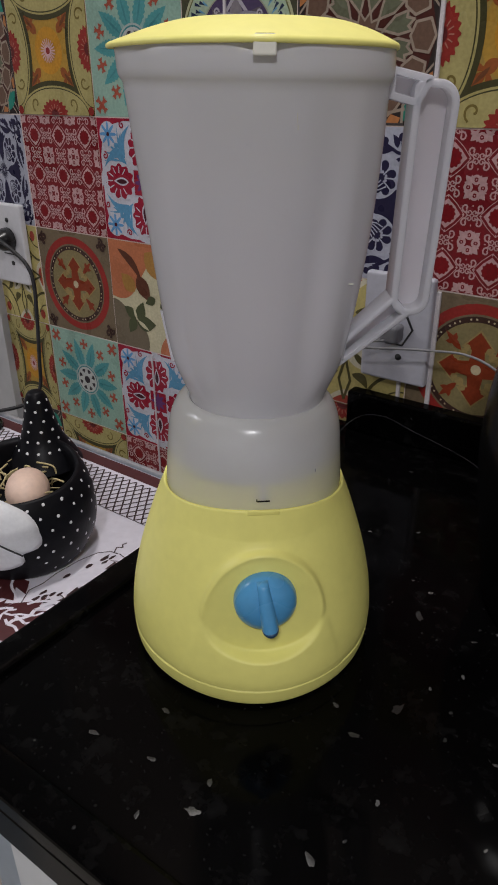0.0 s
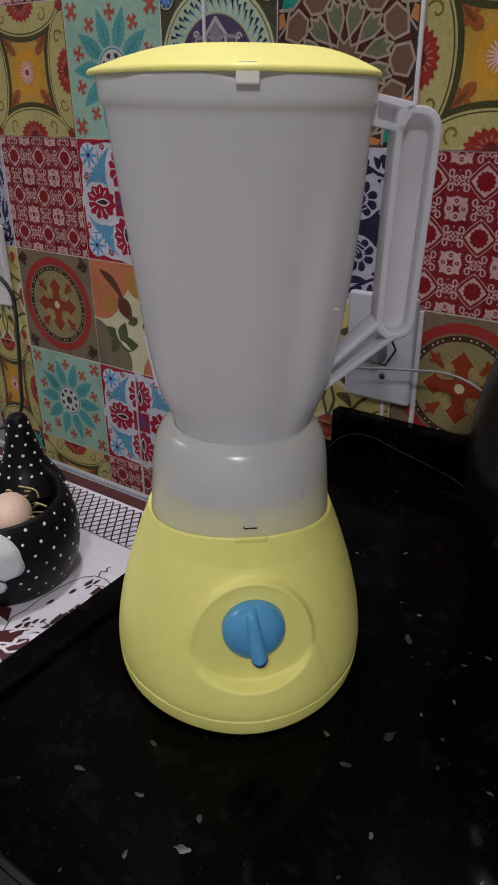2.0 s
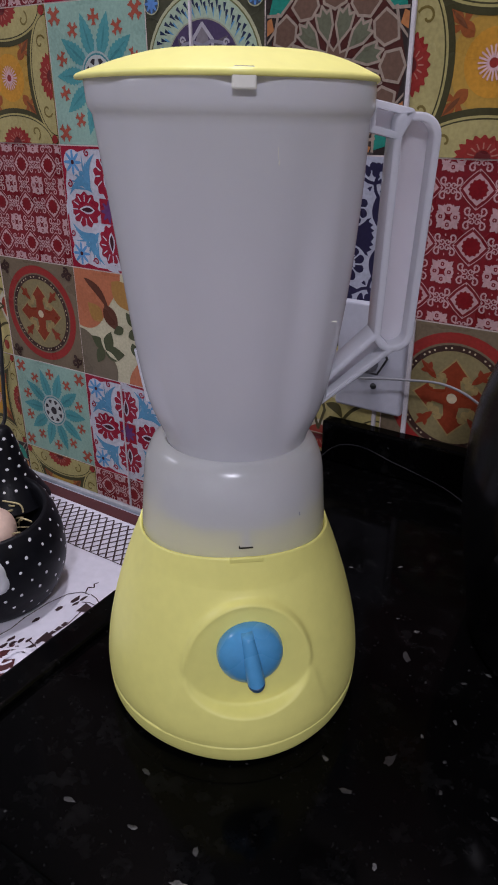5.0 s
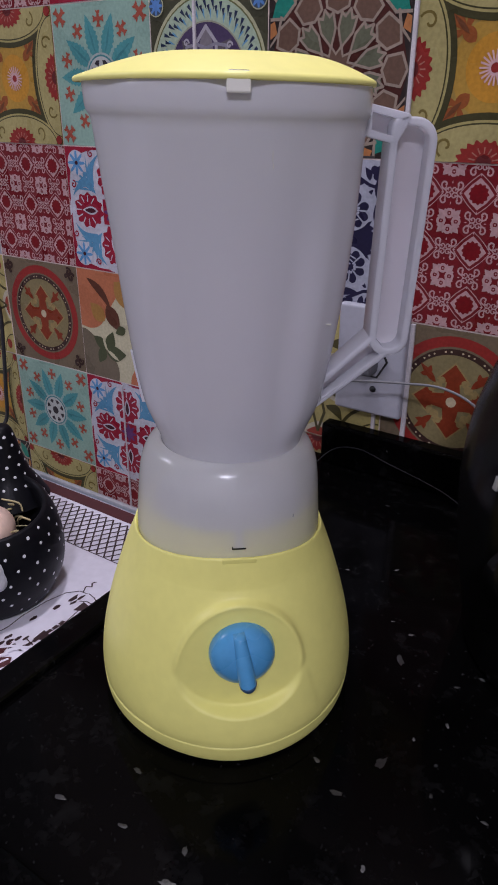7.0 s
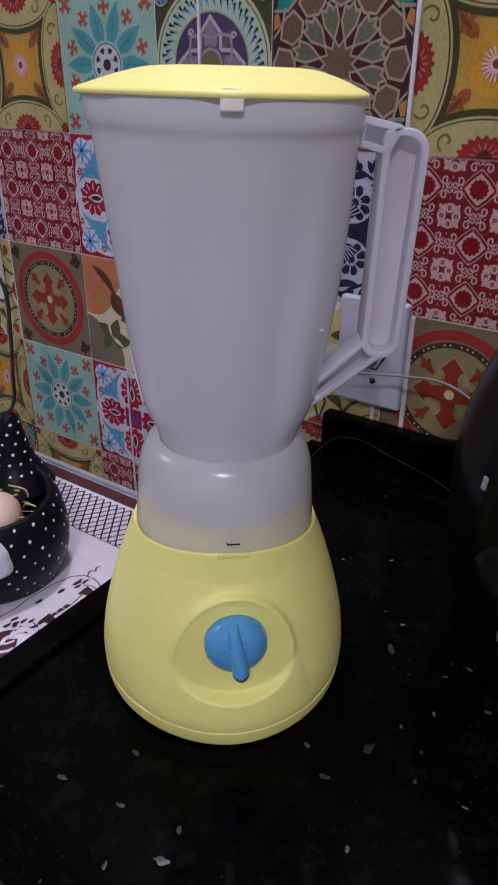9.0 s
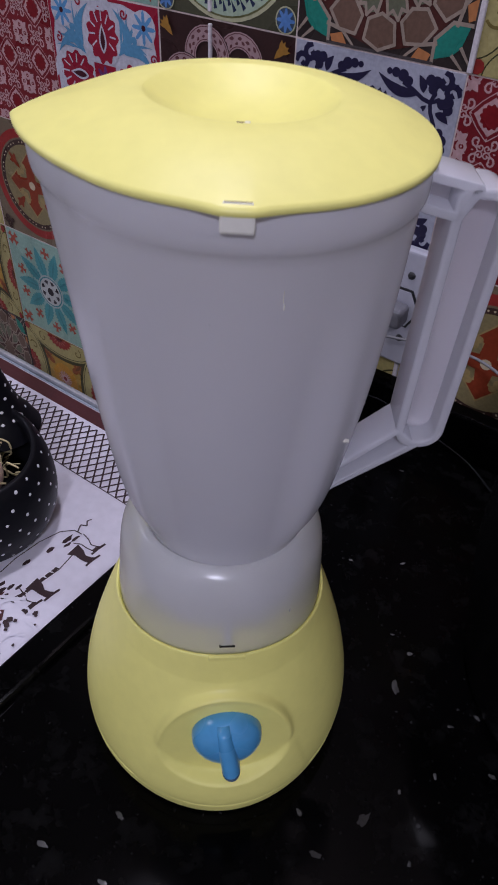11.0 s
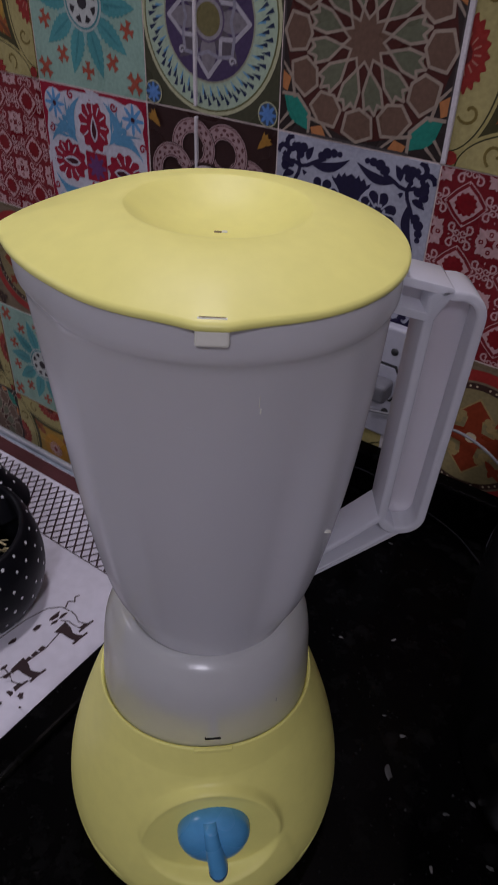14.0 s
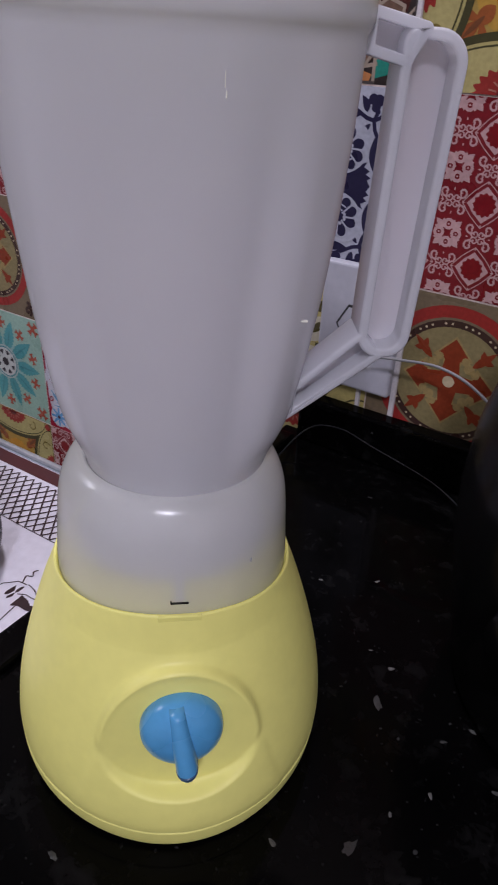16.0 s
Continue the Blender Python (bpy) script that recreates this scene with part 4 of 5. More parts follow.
def navy_tile():
    pale, navy = (0.36, 0.37, 0.44), (0.016, 0.013, 0.042)
    a = Art(pale).up().flips()
    # one quarter, drawn on both sides of its diagonal
    for f in (lambda x, y: (x, y), lambda x, y: (y, x)):
        L = lambda x0, y0, x1, y1, w, b=0.0: a.leaf(navy, *f(x0, y0), *f(x1, y1), w, b if f(1, 0)[0] else -b)
        for k in range(10):
            t0, t1 = k * 0.52, (k + 1) * 0.52
            r0, r1 = 0.046 * (1 - k / 13), 0.046 * (1 - (k + 1) / 13)
            a.line(navy, [f(0.440 + r0 * math.cos(t0), 0.395 + r0 * math.sin(t0)), f(0.440 + r1 * math.cos(t1), 0.395 + r1 * math.sin(t1))], 0.0145)
        a.line(navy, [f(0.430, 0.345), f(0.375, 0.352), f(0.335, 0.335), f(0.290, 0.345), f(0.235, 0.375), f(0.175, 0.400)], 0.0105)
        for cx, cy, q in ((0.338, 0.400, 0.026), (0.352, 0.432, 0.030), (0.318, 0.437, 0.027), (0.352, 0.378, 0.014)):
            a.disc(navy, *f(cx, cy), q, 14)
        L(0.292, 0.372, 0.252, 0.452, 0.24, -0.10)
        L(0.270, 0.362, 0.020, 0.425, 0.105, 0.13)
        for cx, cy, q in ((0.200, 0.412, 0.024), (0.165, 0.432, 0.030), (0.122, 0.440, 0.024), (0.085, 0.440, 0.016)):
            a.disc(navy, *f(cx, cy), q, 14)
        L(0.318, 0.318, 0.262, 0.262, 0.16, 0.0)
    a.poly(navy, [(0.0, 0.355), (0.030, 0.335), (0.045, 0.355), (0.062, 0.325), (0.080, 0.345), (0.098, 0.31), (0.125, 0.325), (0.095, 0.25), (0.065, 0.205), (0.035, 0.13), (0.0, 0.075)])
    a.poly(navy, [(0.355, 0.0), (0.335, 0.030), (0.355, 0.045), (0.325, 0.062), (0.345, 0.080), (0.31, 0.098), (0.325, 0.125), (0.25, 0.095), (0.205, 0.065), (0.13, 0.035), (0.075, 0.0)])
    a.up().disc(pale, 0.190, 0.190, 0.150, 24, ry=0.132, turn=PI / 4).up()
    c, s = math.cos(PI / 4), math.sin(PI / 4)
    P = lambda u, v: (0.185 + u * c - v * s, 0.185 + u * s + v * c)
    a.leaf(navy, *P(-0.125, 0.0), *P(0.03, 0.0), 0.42)
    for t in (-1.9, -1.2, -0.45, 0.45, 1.2, 1.9):
        a.disc(navy, *P(0.078 * math.cos(t), 0.084 * math.sin(t)), 0.036, 14, ry=0.030, turn=t + PI / 4)
    a.disc(navy, *P(0.01, 0), 0.055, 16).up()
    for v in (-0.9, -0.5, -0.17, 0.17, 0.5, 0.9):
        a.line(pale, [P(-0.105, v * 0.012), P(-0.06, v * 0.055), P(-0.01, v * 0.075)], 0.0042)
    for t in (-1.55, -0.8, 0.0, 0.8, 1.55):
        a.line(pale, [P(0.03 * math.cos(t), 0.03 * math.sin(t)), P(0.112 * math.cos(t), 0.115 * math.sin(t))], 0.0050)
    for t in (-1.2, -0.45, 0.45, 1.2):
        a.disc(pale, *P(0.040 * math.cos(t), 0.040 * math.sin(t)), 0.010, 8)
    a.up()
    for k in range(5):
        t = PI / 2 - k * PI / 8
        a.leaf(navy, 0.012 * math.cos(t), 0.012 * math.sin(t), 0.088 * math.cos(t), 0.088 * math.sin(t), 0.075)
    return a.mesh()


def eye_tile():
    yellow, olive, red, white = (0.46, 0.39, 0.15), (0.075, 0.065, 0.022), (0.32, 0.05, 0.03), (0.56, 0.52, 0.40)
    a = Art(yellow).up().four()
    for r0, r1, col in ((0.32, 0.345, olive), (0.20, 0.212, olive)):
        a.ring(col, 0.5, 0.5, r0, r1, 12, PI, 1.5 * PI)
    a.leaf(white, 0.02, 0.02, 0.20, 0.20, 0.30).leaf(white, 0.49, 0.16, 0.49, -0.16, 0.34).up()
    a.leaf(olive, 0.07, 0.07, 0.17, 0.17, 0.18).leaf(red, 0.485, 0.10, 0.485, -0.10, 0.30).up()
    a.line(olive, [(0.0, 0.12), (0.05, 0.30), (0.0, 0.46)], 0.011).line(olive, [(0.0, 0.12), (-0.05, 0.30), (0.0, 0.46)], 0.011)
    a.leaf(olive, 0.24, 0.06, 0.34, 0.20, 0.22, 0.2).leaf(olive, 0.24, -0.06, 0.34, -0.20, 0.22, -0.2).leaf(olive, 0.36, 0.34, 0.42, 0.44, 0.25)
    a.disc(red, 0.40, 0.40, 0.05, 14).one().up().flower(red, 0, 0, 0.07, 8, 0.3).up().disc(white, 0, 0, 0.02, 8)
    return a.mesh()


def compass_tile():
    red, rust, dark, gold = (0.27, 0.026, 0.022), (0.21, 0.036, 0.014), (0.045, 0.022, 0.018), (0.30, 0.22, 0.09)
    a = Art(MUD).up().disc(red, 0, 0, 0.455, 48).up().disc(MUD, 0, 0, 0.385, 48).up().disc(dark, 0, 0, 0.37, 48).up().disc((0.22, 0.18, 0.085), 0, 0, 0.33, 48).up()
    for k in range(56):
        if k % 7 in (0, 3):
            continue
        t = 2 * PI * k / 56
        a.disc((0.50, 0.42, 0.28), 0.35 * math.cos(t), 0.35 * math.sin(t), 0.0075, 7)
    a.four()
    a.poly(gold, [(0.03, 0.03), (0.056, 0.128), (0.120, 0.148), (0.0, 0.282), (-0.120, 0.148), (-0.056, 0.128), (-0.03, 0.03)]).up()
    a.poly(rust, [(0.0, 0.0), (0.055, 0.055), (0.043, 0.135), (0.100, 0.155), (0.0, 0.265), (-0.100, 0.155), (-0.043, 0.135), (-0.055, 0.055)]).up()
    a.disc(gold, 0.105, 0.105, 0.032, 12).disc(gold, 0.078, 0.145, 0.025, 10).disc(gold, 0.145, 0.078, 0.025, 10)
    a.leaf(rust, 0.12, 0.12, 0.24, 0.24, 0.14).leaf(rust, 0.175, 0.175, 0.235, 0.165, 0.3).leaf(rust, 0.175, 0.175, 0.165, 0.235, 0.3)
    a.scroll(dark, 0.425, 0.395, 0.042, 0.012, 1.1, 0.5).scroll(dark, 0.395, 0.440, 0.038, 0.011, 1.1, 2.0, -1).scroll(dark, 0.36, 0.40, 0.022, 0.009, 0.9, 0.0)
    a.one().up().disc((0.50, 0.42, 0.28), 0, 0, 0.036, 16)
    return a.mesh()


def foliage_tile():
    cream, salmon, ochre, brown, olive, grey = (0.52, 0.48, 0.32), (0.44, 0.15, 0.07), (0.36, 0.19, 0.05), (0.10, 0.035, 0.02), (0.065, 0.075, 0.035), (0.15, 0.12, 0.08)
    a = Art(cream).up()
    for col, cx, cy, r, b in ((salmon, -0.495, 0.495, 0.52, -PI / 2), (grey, -0.495, -0.495, 0.42, 0), (salmon, 0.495, -0.495, 0.40, PI / 2), (grey, 0.495, 0.495, 0.30, PI)):
        a.poly(col, [(cx, cy)] + [(cx + r * (1 + 0.06 * math.sin(5 * q)) * math.cos(b + q), cy + r * (1 + 0.06 * math.sin(5 * q)) * math.sin(b + q)) for q in [PI / 2 * k / 16 for k in range(17)]])
    a.up()
    a.leaf(ochre, -0.20, 0.05, -0.36, 0.20, 0.35).leaf(ochre, -0.05, 0.42, 0.22, 0.18, 0.30).leaf(ochre, 0.18, -0.28, 0.40, -0.12, 0.32).up()
    a.leaf(brown, -0.38, 0.42, -0.10, 0.14, 0.10, 0.1).leaf(brown, -0.16, 0.20, -0.02, -0.02, 0.30).up()
    for x, y, t, r in ((0.10, -0.05, 0.4, 0.17), (0.18, 0.05, 2.2, 0.15), (0.05, 0.02, 3.6, 0.14), (0.14, -0.1, 5.0, 0.14), (-0.18, -0.22, 1.2, 0.20), (-0.2, -0.25, 0.1, 0.24), (-0.22, -0.2, 4.2, 0.18), (-0.2, -0.2, 2.6, 0.18), (0.33, 0.30, 3.9, 0.2), (0.30, 0.28, 2.4, 0.16)):
        a.leaf(olive, x, y, x + r * math.cos(t), y + r * math.sin(t), 0.30)
    a.up().leaf(cream, -0.19, -0.22, -0.05, -0.30, 0.12).leaf(cream, -0.20, -0.22, -0.24, -0.08, 0.10)
    return a.mesh()


DESIGNS = {"Y": sun_tile(), "T": teal_tile(), "M": mandala_tile(), "A": star_tile(), "R": lace_tile(), "B": paisley_tile(), "C": celtic_tile(), "N": navy_tile(), "E": eye_tile(), "O": compass_tile(), "L": foliage_tile()}
GRID = ["NRBCNRBC", "AYTMAYTM", "NRBCNRBC", "EOLREOLR", "YTBNYTBN", "AYRCAYRC", "NRBCNRBC"]
for j, row in enumerate(GRID):
    for i, key in enumerate(row):
        if i == 0:
            continue
        tile = new("tile", DESIGNS[key])
        tile.parent = wall
        tile.location = ((i + 0.5) * S, 0, TOP - (j - 0.5) * S)
# the first column is cut along its left edge, so its tiles are squeezed copies
for j, row in enumerate(GRID):
    tile = new("tile", DESIGNS[row[0]])
    tile.parent = wall
    tile.scale = (0.105 / S, 1, 1)
    tile.location = (0.0965, 0, TOP - (j - 0.5) * S)

# wide pale joints of the older tiling that show through the print
JOINT = surface("white_joint_filler", (0.62, 0.58, 0.60), 0.7, 0.15, 150, 0.3, 700)
for x, w, lo, hi in ((0.7515, 0.0042, 0.3225, 0.70), (0.5110, 0.0032, 0.3275, 0.62), (0.5112, 0.0030, 0.1745, 0.3185), (0.3690, 0.0016, -0.24, 0.018), (0.7775, 0.0050, 0.0425, 0.1705), (0.7430, 0.0042, 0.0425, 0.0700)):
    part("joint_strip", boxed((x - w / 2, -0.0032, lo), (x + w / 2, 0.0004, hi), 0.0006, 1), JOINT, wall)

# ---- sockets and cables ----
def socket_plate(x0, x1, z0, z1, mat, label, hole):
    t = thing("socket_plate", label, "socket", ((x0 + x1) / 2, -0.0035, (z0 + z1) / 2))
    w, h = (x1 - x0) / 2, (z1 - z0) / 2
    part("plate", boxed((-w, -0.0085, -h), (w, 0.002, h), 0.003, 3), mat, t)
    r = 0.0185
    hexa = [(r * math.cos(PI / 3 * k), r * 1.05 * math.sin(PI / 3 * k)) for k in range(6)]
    part("socket_rim", slab(bmesh.new(), [(u * 1.12, v * 1.12 + hole) for u, v in hexa], -0.0098, -0.0080, lambda u, v, k: (u, k, v)), BLACK, t, "dark hexagonal gap round the socket")
    part("socket_face", slab(bmesh.new(), [(u, v + hole) for u, v in hexa], -0.0106, -0.0080, lambda u, v, k: (u, k, v)), mat, t)
    for dz in (hole - 0.032, hole + 0.032):
        s = part("screw", lathe("screw", [(0.0, 0.0012), (0.0032, 0.0010), (0.0036, 0.0), (0.0036, -0.002)], 14, MATT_BLACK), None, t, "small dark screw hole")
        s.rotation_euler, s.location = (radians(90), 0, 0), (0.006, -0.0086, dz)
    return t


socket_plate(0.700, 0.776, 0.068, 0.184, PLATE, "pale grey socket plate on the tiled wall", 0.003)
socket_plate(0.056, 0.131, 0.082, 0.201, PLATE_WHITE, "white socket plate on the tiled wall", 0.004)
PLUG_GREY = surface("mid_grey_plug", (0.16, 0.16, 0.18), 0.45)
plug = thing("power_plug", "grey plug with a pale grey cable in the socket", "plug", (0.741, -0.0145, 0.128))
part("plug_body", boxed((-0.011, -0.020, -0.011), (0.009, 0.0, 0.008), 0.004, 3), PLUG_GREY, plug)
part("cable", tube([(-0.002, -0.024, -0.006), (-0.022, -0.030, -0.010), (-0.020, -0.034, -0.014), (0.02, -0.030, -0.009), (0.05, -0.026, -0.006), (0.085, -0.026, -0.003), (0.118, -0.034, -0.009), (0.150, -0.045, -0.028), (0.20, -0.06, -0.08)], 0.0013, 8, 8), GREY_CORD, plug, "thin pale grey cable", True)
plug2 = thing("power_plug", "black plug with a black cable in the socket", "plug", (0.100, -0.0145, 0.150))
part("plug_body", lathe("plug_body", [(0.0, 0.030), (0.008, 0.030), (0.011, 0.020), (0.016, 0.012), (0.0175, 0.0), (0.0, 0.0)], 20, BLACK), None, plug2).rotation_euler = (radians(90), 0, 0)
part("cable", tube([(0.002, -0.024, 0.002), (0.022, -0.030, 0.004), (0.040, -0.024, -0.009), (0.058, -0.018, -0.027), (0.066, -0.016, -0.052), (0.063, -0.016, -0.100), (0.054, -0.017, -0.173), (0.050, -0.022, -0.225), (0.046, -0.050, -0.2425), (0.03, -0.090, -0.2440)], 0.0029, 8, 8), MATT_BLACK, plug2, "black cable hanging down", True)
pot = thing("small_black_lid", "rounded black lid lying on the table", "lid", (0.150, -0.155, -0.098))
part("shell", lathe("shell", [(0.036, 0.0)] + smooth_profile([(0.037, 0.002), (0.033, 0.012), (0.02, 0.021), (0.0, 0.024)], 5), 40, BLACK), None, pot)

# ---- cloth with printed border, pigs and maroon field ----
cloth = thing("table_cloth", "white oilcloth with lattice border and brown pig prints", "tablecloth", (0, 0.004, -0.1005))


def sheet(x0, x1, y0, y1, nx, ny, z):
    bm = bmesh.new()
    rows = []
    for i in range(nx + 1):
        rows.append([bm.verts.new((x0 + (x1 - x0) * i / nx, y0 + (y1 - y0) * j / ny, z + 0.0007 * noise.noise(Vector((x0 + (x1 - x0) * i / nx, y0 + (y1 - y0) * j / ny, 0)) * 22))) for j in range(ny + 1)])
    for a, b in zip(rows, rows[1:]):
        for j in range(ny):
            bm.faces.new((a[j], b[j], b[j + 1], a[j + 1]))
    return bm


def cloth_height(x, y):
    return 0.0022 + 0.0007 * noise.noise(Vector((x, y, 0)) * 22)


body_sheet = part("fabric", sheet(0.075, 0.648, -0.63, -0.113, 90, 80, 0.0022), CLOTH, cloth, smooth=True)
mod = body_sheet.modifiers.new("thickness", "SOLIDIFY")
mod.thickness, mod.offset = 0.0008, 0


class Print:
    """Flat ribbons and patches that follow the cloth."""

    def __init__(self):
        self.v, self.f = [], []

    def patch(self, pts, lift=0.0003):
        lift += 0.0005 + 3e-7 * (len(self.f) % 600)
        b = len(self.v)
        self.v += [(x, y, cloth_height(x, y) + lift) for x, y in pts]
        self.f.append(tuple(range(b, b + len(pts))))

    def stroke(self, pts, w, lift=0.0003):
        for (ax, ay), (bx, by) in zip(pts, pts[1:]):
            d = math.hypot(bx - ax, by - ay) or 1
            nx, ny = -(by - ay) / d * w / 2, (bx - ax) / d * w / 2
            self.patch([(ax + nx, ay + ny), (bx + nx, by + ny), (bx - nx, by - ny), (ax - nx, ay - ny)], lift)

    def made(self):
        return mesh("print", self.v, self.f, INK)


band = Print()
band.v, band.f = [], []
for k in range(60):
    x0, x1 = 0.075 + 0.573 * k / 60, 0.075 + 0.573 * (k + 1) / 60
    band.patch([(x0, -0.1145), (x1, -0.1145), (x1, -0.1335), (x0, -0.1335)])
part("border_stripe", mesh("border_stripe", band.v, band.f, MAROON), None, cloth, "maroon border stripe")
lattice = Print()
P, Q = 0.0118, 0.0082
for i in range(48):
    for j in range(8):
        x, y = 0.078 + i * P + (j % 2) * P / 2, -0.1385 - j * Q
        lattice.stroke([(x, y + Q * 0.04), (x + P / 2, y - Q * 0.98)], 0.0020)
        lattice.stroke([(x, y), (x - P * 0.46, y - Q * 0.92)], 0.0021)
lattice.stroke([(0.078 + 0.02 * k, -0.2045) for k in range(29)], 0.0011)
part("lattice_print", lattice.made(), None, cloth, "dark lattice printed border")


def pig(cx, cy, s, flip=1):
    """A line-drawn pig; its head points along -y and its feet along +x."""
    pr = Print()
    to = lambda a, b: (cx + flip * s * (0.85 * b - 0.06 * a), cy - s * a)
    curve = [(-0.50, -0.02), (-0.49, -0.12), (-0.40, -0.22), (-0.20, -0.27), (0.05, -0.28), (0.22, -0.25), (0.36, -0.27), (0.46, -0.20), (0.56, -0.12), (0.62, -0.04), (0.62, 0.04), (0.55, 0.05), (0.47, 0.03), (0.36, 0.10), (0.20, 0.15), (-0.10, 0.17), (-0.30, 0.12)]
    w = 0.010 * s
    pr.stroke([to(*p) for p in curve], w)
    pr.stroke([to(*p) for p in ((-0.50, -0.08), (-0.57, -0.13), (-0.60, -0.07), (-0.64, -0.12), (-0.68, -0.10))], w * 1.3)
    for a, b, far in ((-0.45, 0.03, 0), (-0.33, 0.10, 1), (0.14, 0.13, 1), (0.30, 0.10, 0)):
        left = [(a - 0.06, b - 0.04), (a - 0.045, b + 0.06), (a - 0.015, b + 0.13), (a - 0.035, b + 0.21)]
        right = [(a + 0.07, b - 0.02), (a + 0.035, b + 0.05), (a + 0.035, b + 0.13), (a + 0.025, b + 0.21)]
        pr.stroke([to(*p) for p in left], w)
        pr.stroke([to(*p) for p in right], w)
        if far:
            pr.patch([to(*p) for p in left + right[::-1]])
        pr.patch([to(a - 0.04, b + 0.195), to(a - 0.055, b + 0.225), to(a + 0.03, b + 0.23), to(a + 0.025, b + 0.195)])
        pr.stroke([to(a - 0.10, b + 0.24), to(a - 0.02, b + 0.232), to(a + 0.06, b + 0.236)], w * 2.2)
    rng = random.Random(5)
    for a, b, r in ((-0.38, -0.08, 0.045), (-0.33, -0.02, 0.03), (-0.20, -0.10, 0.035), (0.02, -0.15, 0.04), (0.30, -0.12, 0.035), (0.34, -0.05, 0.035), (0.40, -0.10, 0.035), (0.42, -0.02, 0.03), (0.36, 0.03, 0.03), (0.47, -0.06, 0.03), (0.28, -0.02, 0.03), (0.50, 0.0, 0.022), (0.24, 0.04, 0.025), (-0.43, -0.02, 0.03)):
        pts = [(a + r * 1.5 * rng.uniform(0.6, 1.2) * math.cos(q), b + r * 0.7 * rng.uniform(0.6, 1.2) * math.sin(q)) for q in [2 * PI * k / 7 for k in range(7)]]
        pr.patch([to(*p) for p in pts])
    for k in range(7):
        a = -0.10 + 0.07 * k
        pr.patch([to(a, 0.12), to(a + 0.055, 0.125), to(a + 0.05, 0.165), to(a - 0.01, 0.16)])
    return pr.made()


part("pig_print", pig(0.546, -0.318, 0.112), None, cloth, "brown line print of a spotted pig")
part("pig_print", pig(0.40, -0.52, 0.112), None, cloth, "brown line print of a spotted pig")
field = Print()
rng = random.Random(9)
for cx, cy, r in ((0.487, -0.378, 0.036), (0.545, -0.402, 0.036), (0.500, -0.432, 0.045), (0.575, -0.440, 0.026), (0.44, -0.41, 0.03)):
    field.patch([(cx + r * rng.uniform(0.5, 1.3) * math.cos(q), cy + r * rng.uniform(0.5, 1.3) * math.sin(q)) for q in [2 * PI * k / 27 for k in range(27)]], 0.0005 + rng.random() * 0.0002)
part("maroon_print", mesh("maroon_print", field.v, field.f, MAROON), None, cloth, "maroon printed patch")
vine = Print()
for k in range(30):
    x, y = rng.uniform(0.46, 0.605), rng.uniform(-0.45, -0.365)
    pts, t = [(x, y)], rng.uniform(0, 6.28)
    for q in range(5):
        t += rng.uniform(-0.9, 0.9)
        x, y = x + 0.008 * math.cos(t), y + 0.008 * math.sin(t)
        pts.append((x, y))
    vine.stroke(pts, rng.uniform(0.0015, 0.005), 0.0010)
part("vine_print", mesh("vine_print", vine.v, vine.f, CLOTH), None, cloth)
marks = Print()
for k in range(60):
    x, y = rng.uniform(0.57, 0.635), rng.uniform(-0.47, -0.355)
    t, r = rng.uniform(0, 6.28), rng.uniform(0.0012, 0.004)
    marks.patch([(x + r * rng.uniform(0.5, 1.3) * math.cos(t + q), y + r * rng.uniform(0.5, 1.3) * math.sin(t + q)) for q in (0, 1.1, 2.2, 3.3, 4.5, 5.5)], 0.0012)
part("speckle_print", marks.made(), None, cloth)

# ---- hen-shaped egg holder ----
HC = (0.4575, -0.3060)
hen = thing("hen_egg_holder", "black clay hen egg holder with white polka dots", "egg holder", (HC[0], HC[1], -0.0975))
hen_prof = smooth_profile([(0.0585, 0.0), (0.066, 0.008), (0.0755, 0.028), (0.0785, 0.048), (0.0765, 0.068), (0.0715, 0.084), (0.0665, 0.0925)], 6)
CONE = math.atan2(0.062, -0.030)


def hen_shape(r, a, z):
    """The rim rises towards the neck at the back."""
    k = 0.5 + 0.5 * math.cos(a - CONE)
    lift = 0.012 * k ** 2.5 * min(max((z - 0.03) / 0.06, 0), 1)
    return r * math.cos(a), r * math.sin(a), z + lift


hen_rings = [(0.0, 0.0)] + hen_prof + [(0.0645, 0.0945), (0.0615, 0.0935), (0.0600, 0.088), (0.0640, 0.06), (0.060, 0.035), (0.0, 0.030)]
part("bowl", lathe("bowl", hen_rings, 96, CERAMIC, hen_shape), None, hen)
neck_dir = Vector((math.cos(CONE), math.sin(CONE), 0))
neck_base = neck_dir * 0.0670


def neck_shape(r, a, z):
    return neck_base.x + r * math.cos(a) * 1.15 + 0.02 * neck_dir.x * (z - 0.09), neck_base.y + r * math.sin(a) * 1.15, z


neck_prof = smooth_profile([(0.0360, 0.074), (0.0285, 0.090), (0.0205, 0.106), (0.0150, 0.128), (0.0110, 0.149), (0.0070, 0.1585), (0.0, 0.1605)], 5)
part("neck", lathe("neck", neck_prof, 48, CERAMIC, neck_shape), None, hen)


def dot_mesh(places):
    """Small raised paint dots along the given (place, normal) pairs."""
    rng = random.Random(3)
    for p, n in places:
        a = n.orthogonal().normalized()
        b = n.cross(a)
        r = rng.uniform(0.0016, 0.0020)
        vs = [p - n * 0.0001 + a * r * math.cos(PI / 4 * k) * rng.uniform(0.9, 1.1) + b * r * math.sin(PI / 4 * k) for k in range(8)] + [p + n * 0.0007]
        part("dot", mesh("dot", vs, [(k, (k + 1) % 8, 8) for k in range(8)], DOT, smooth=True), None, hen)


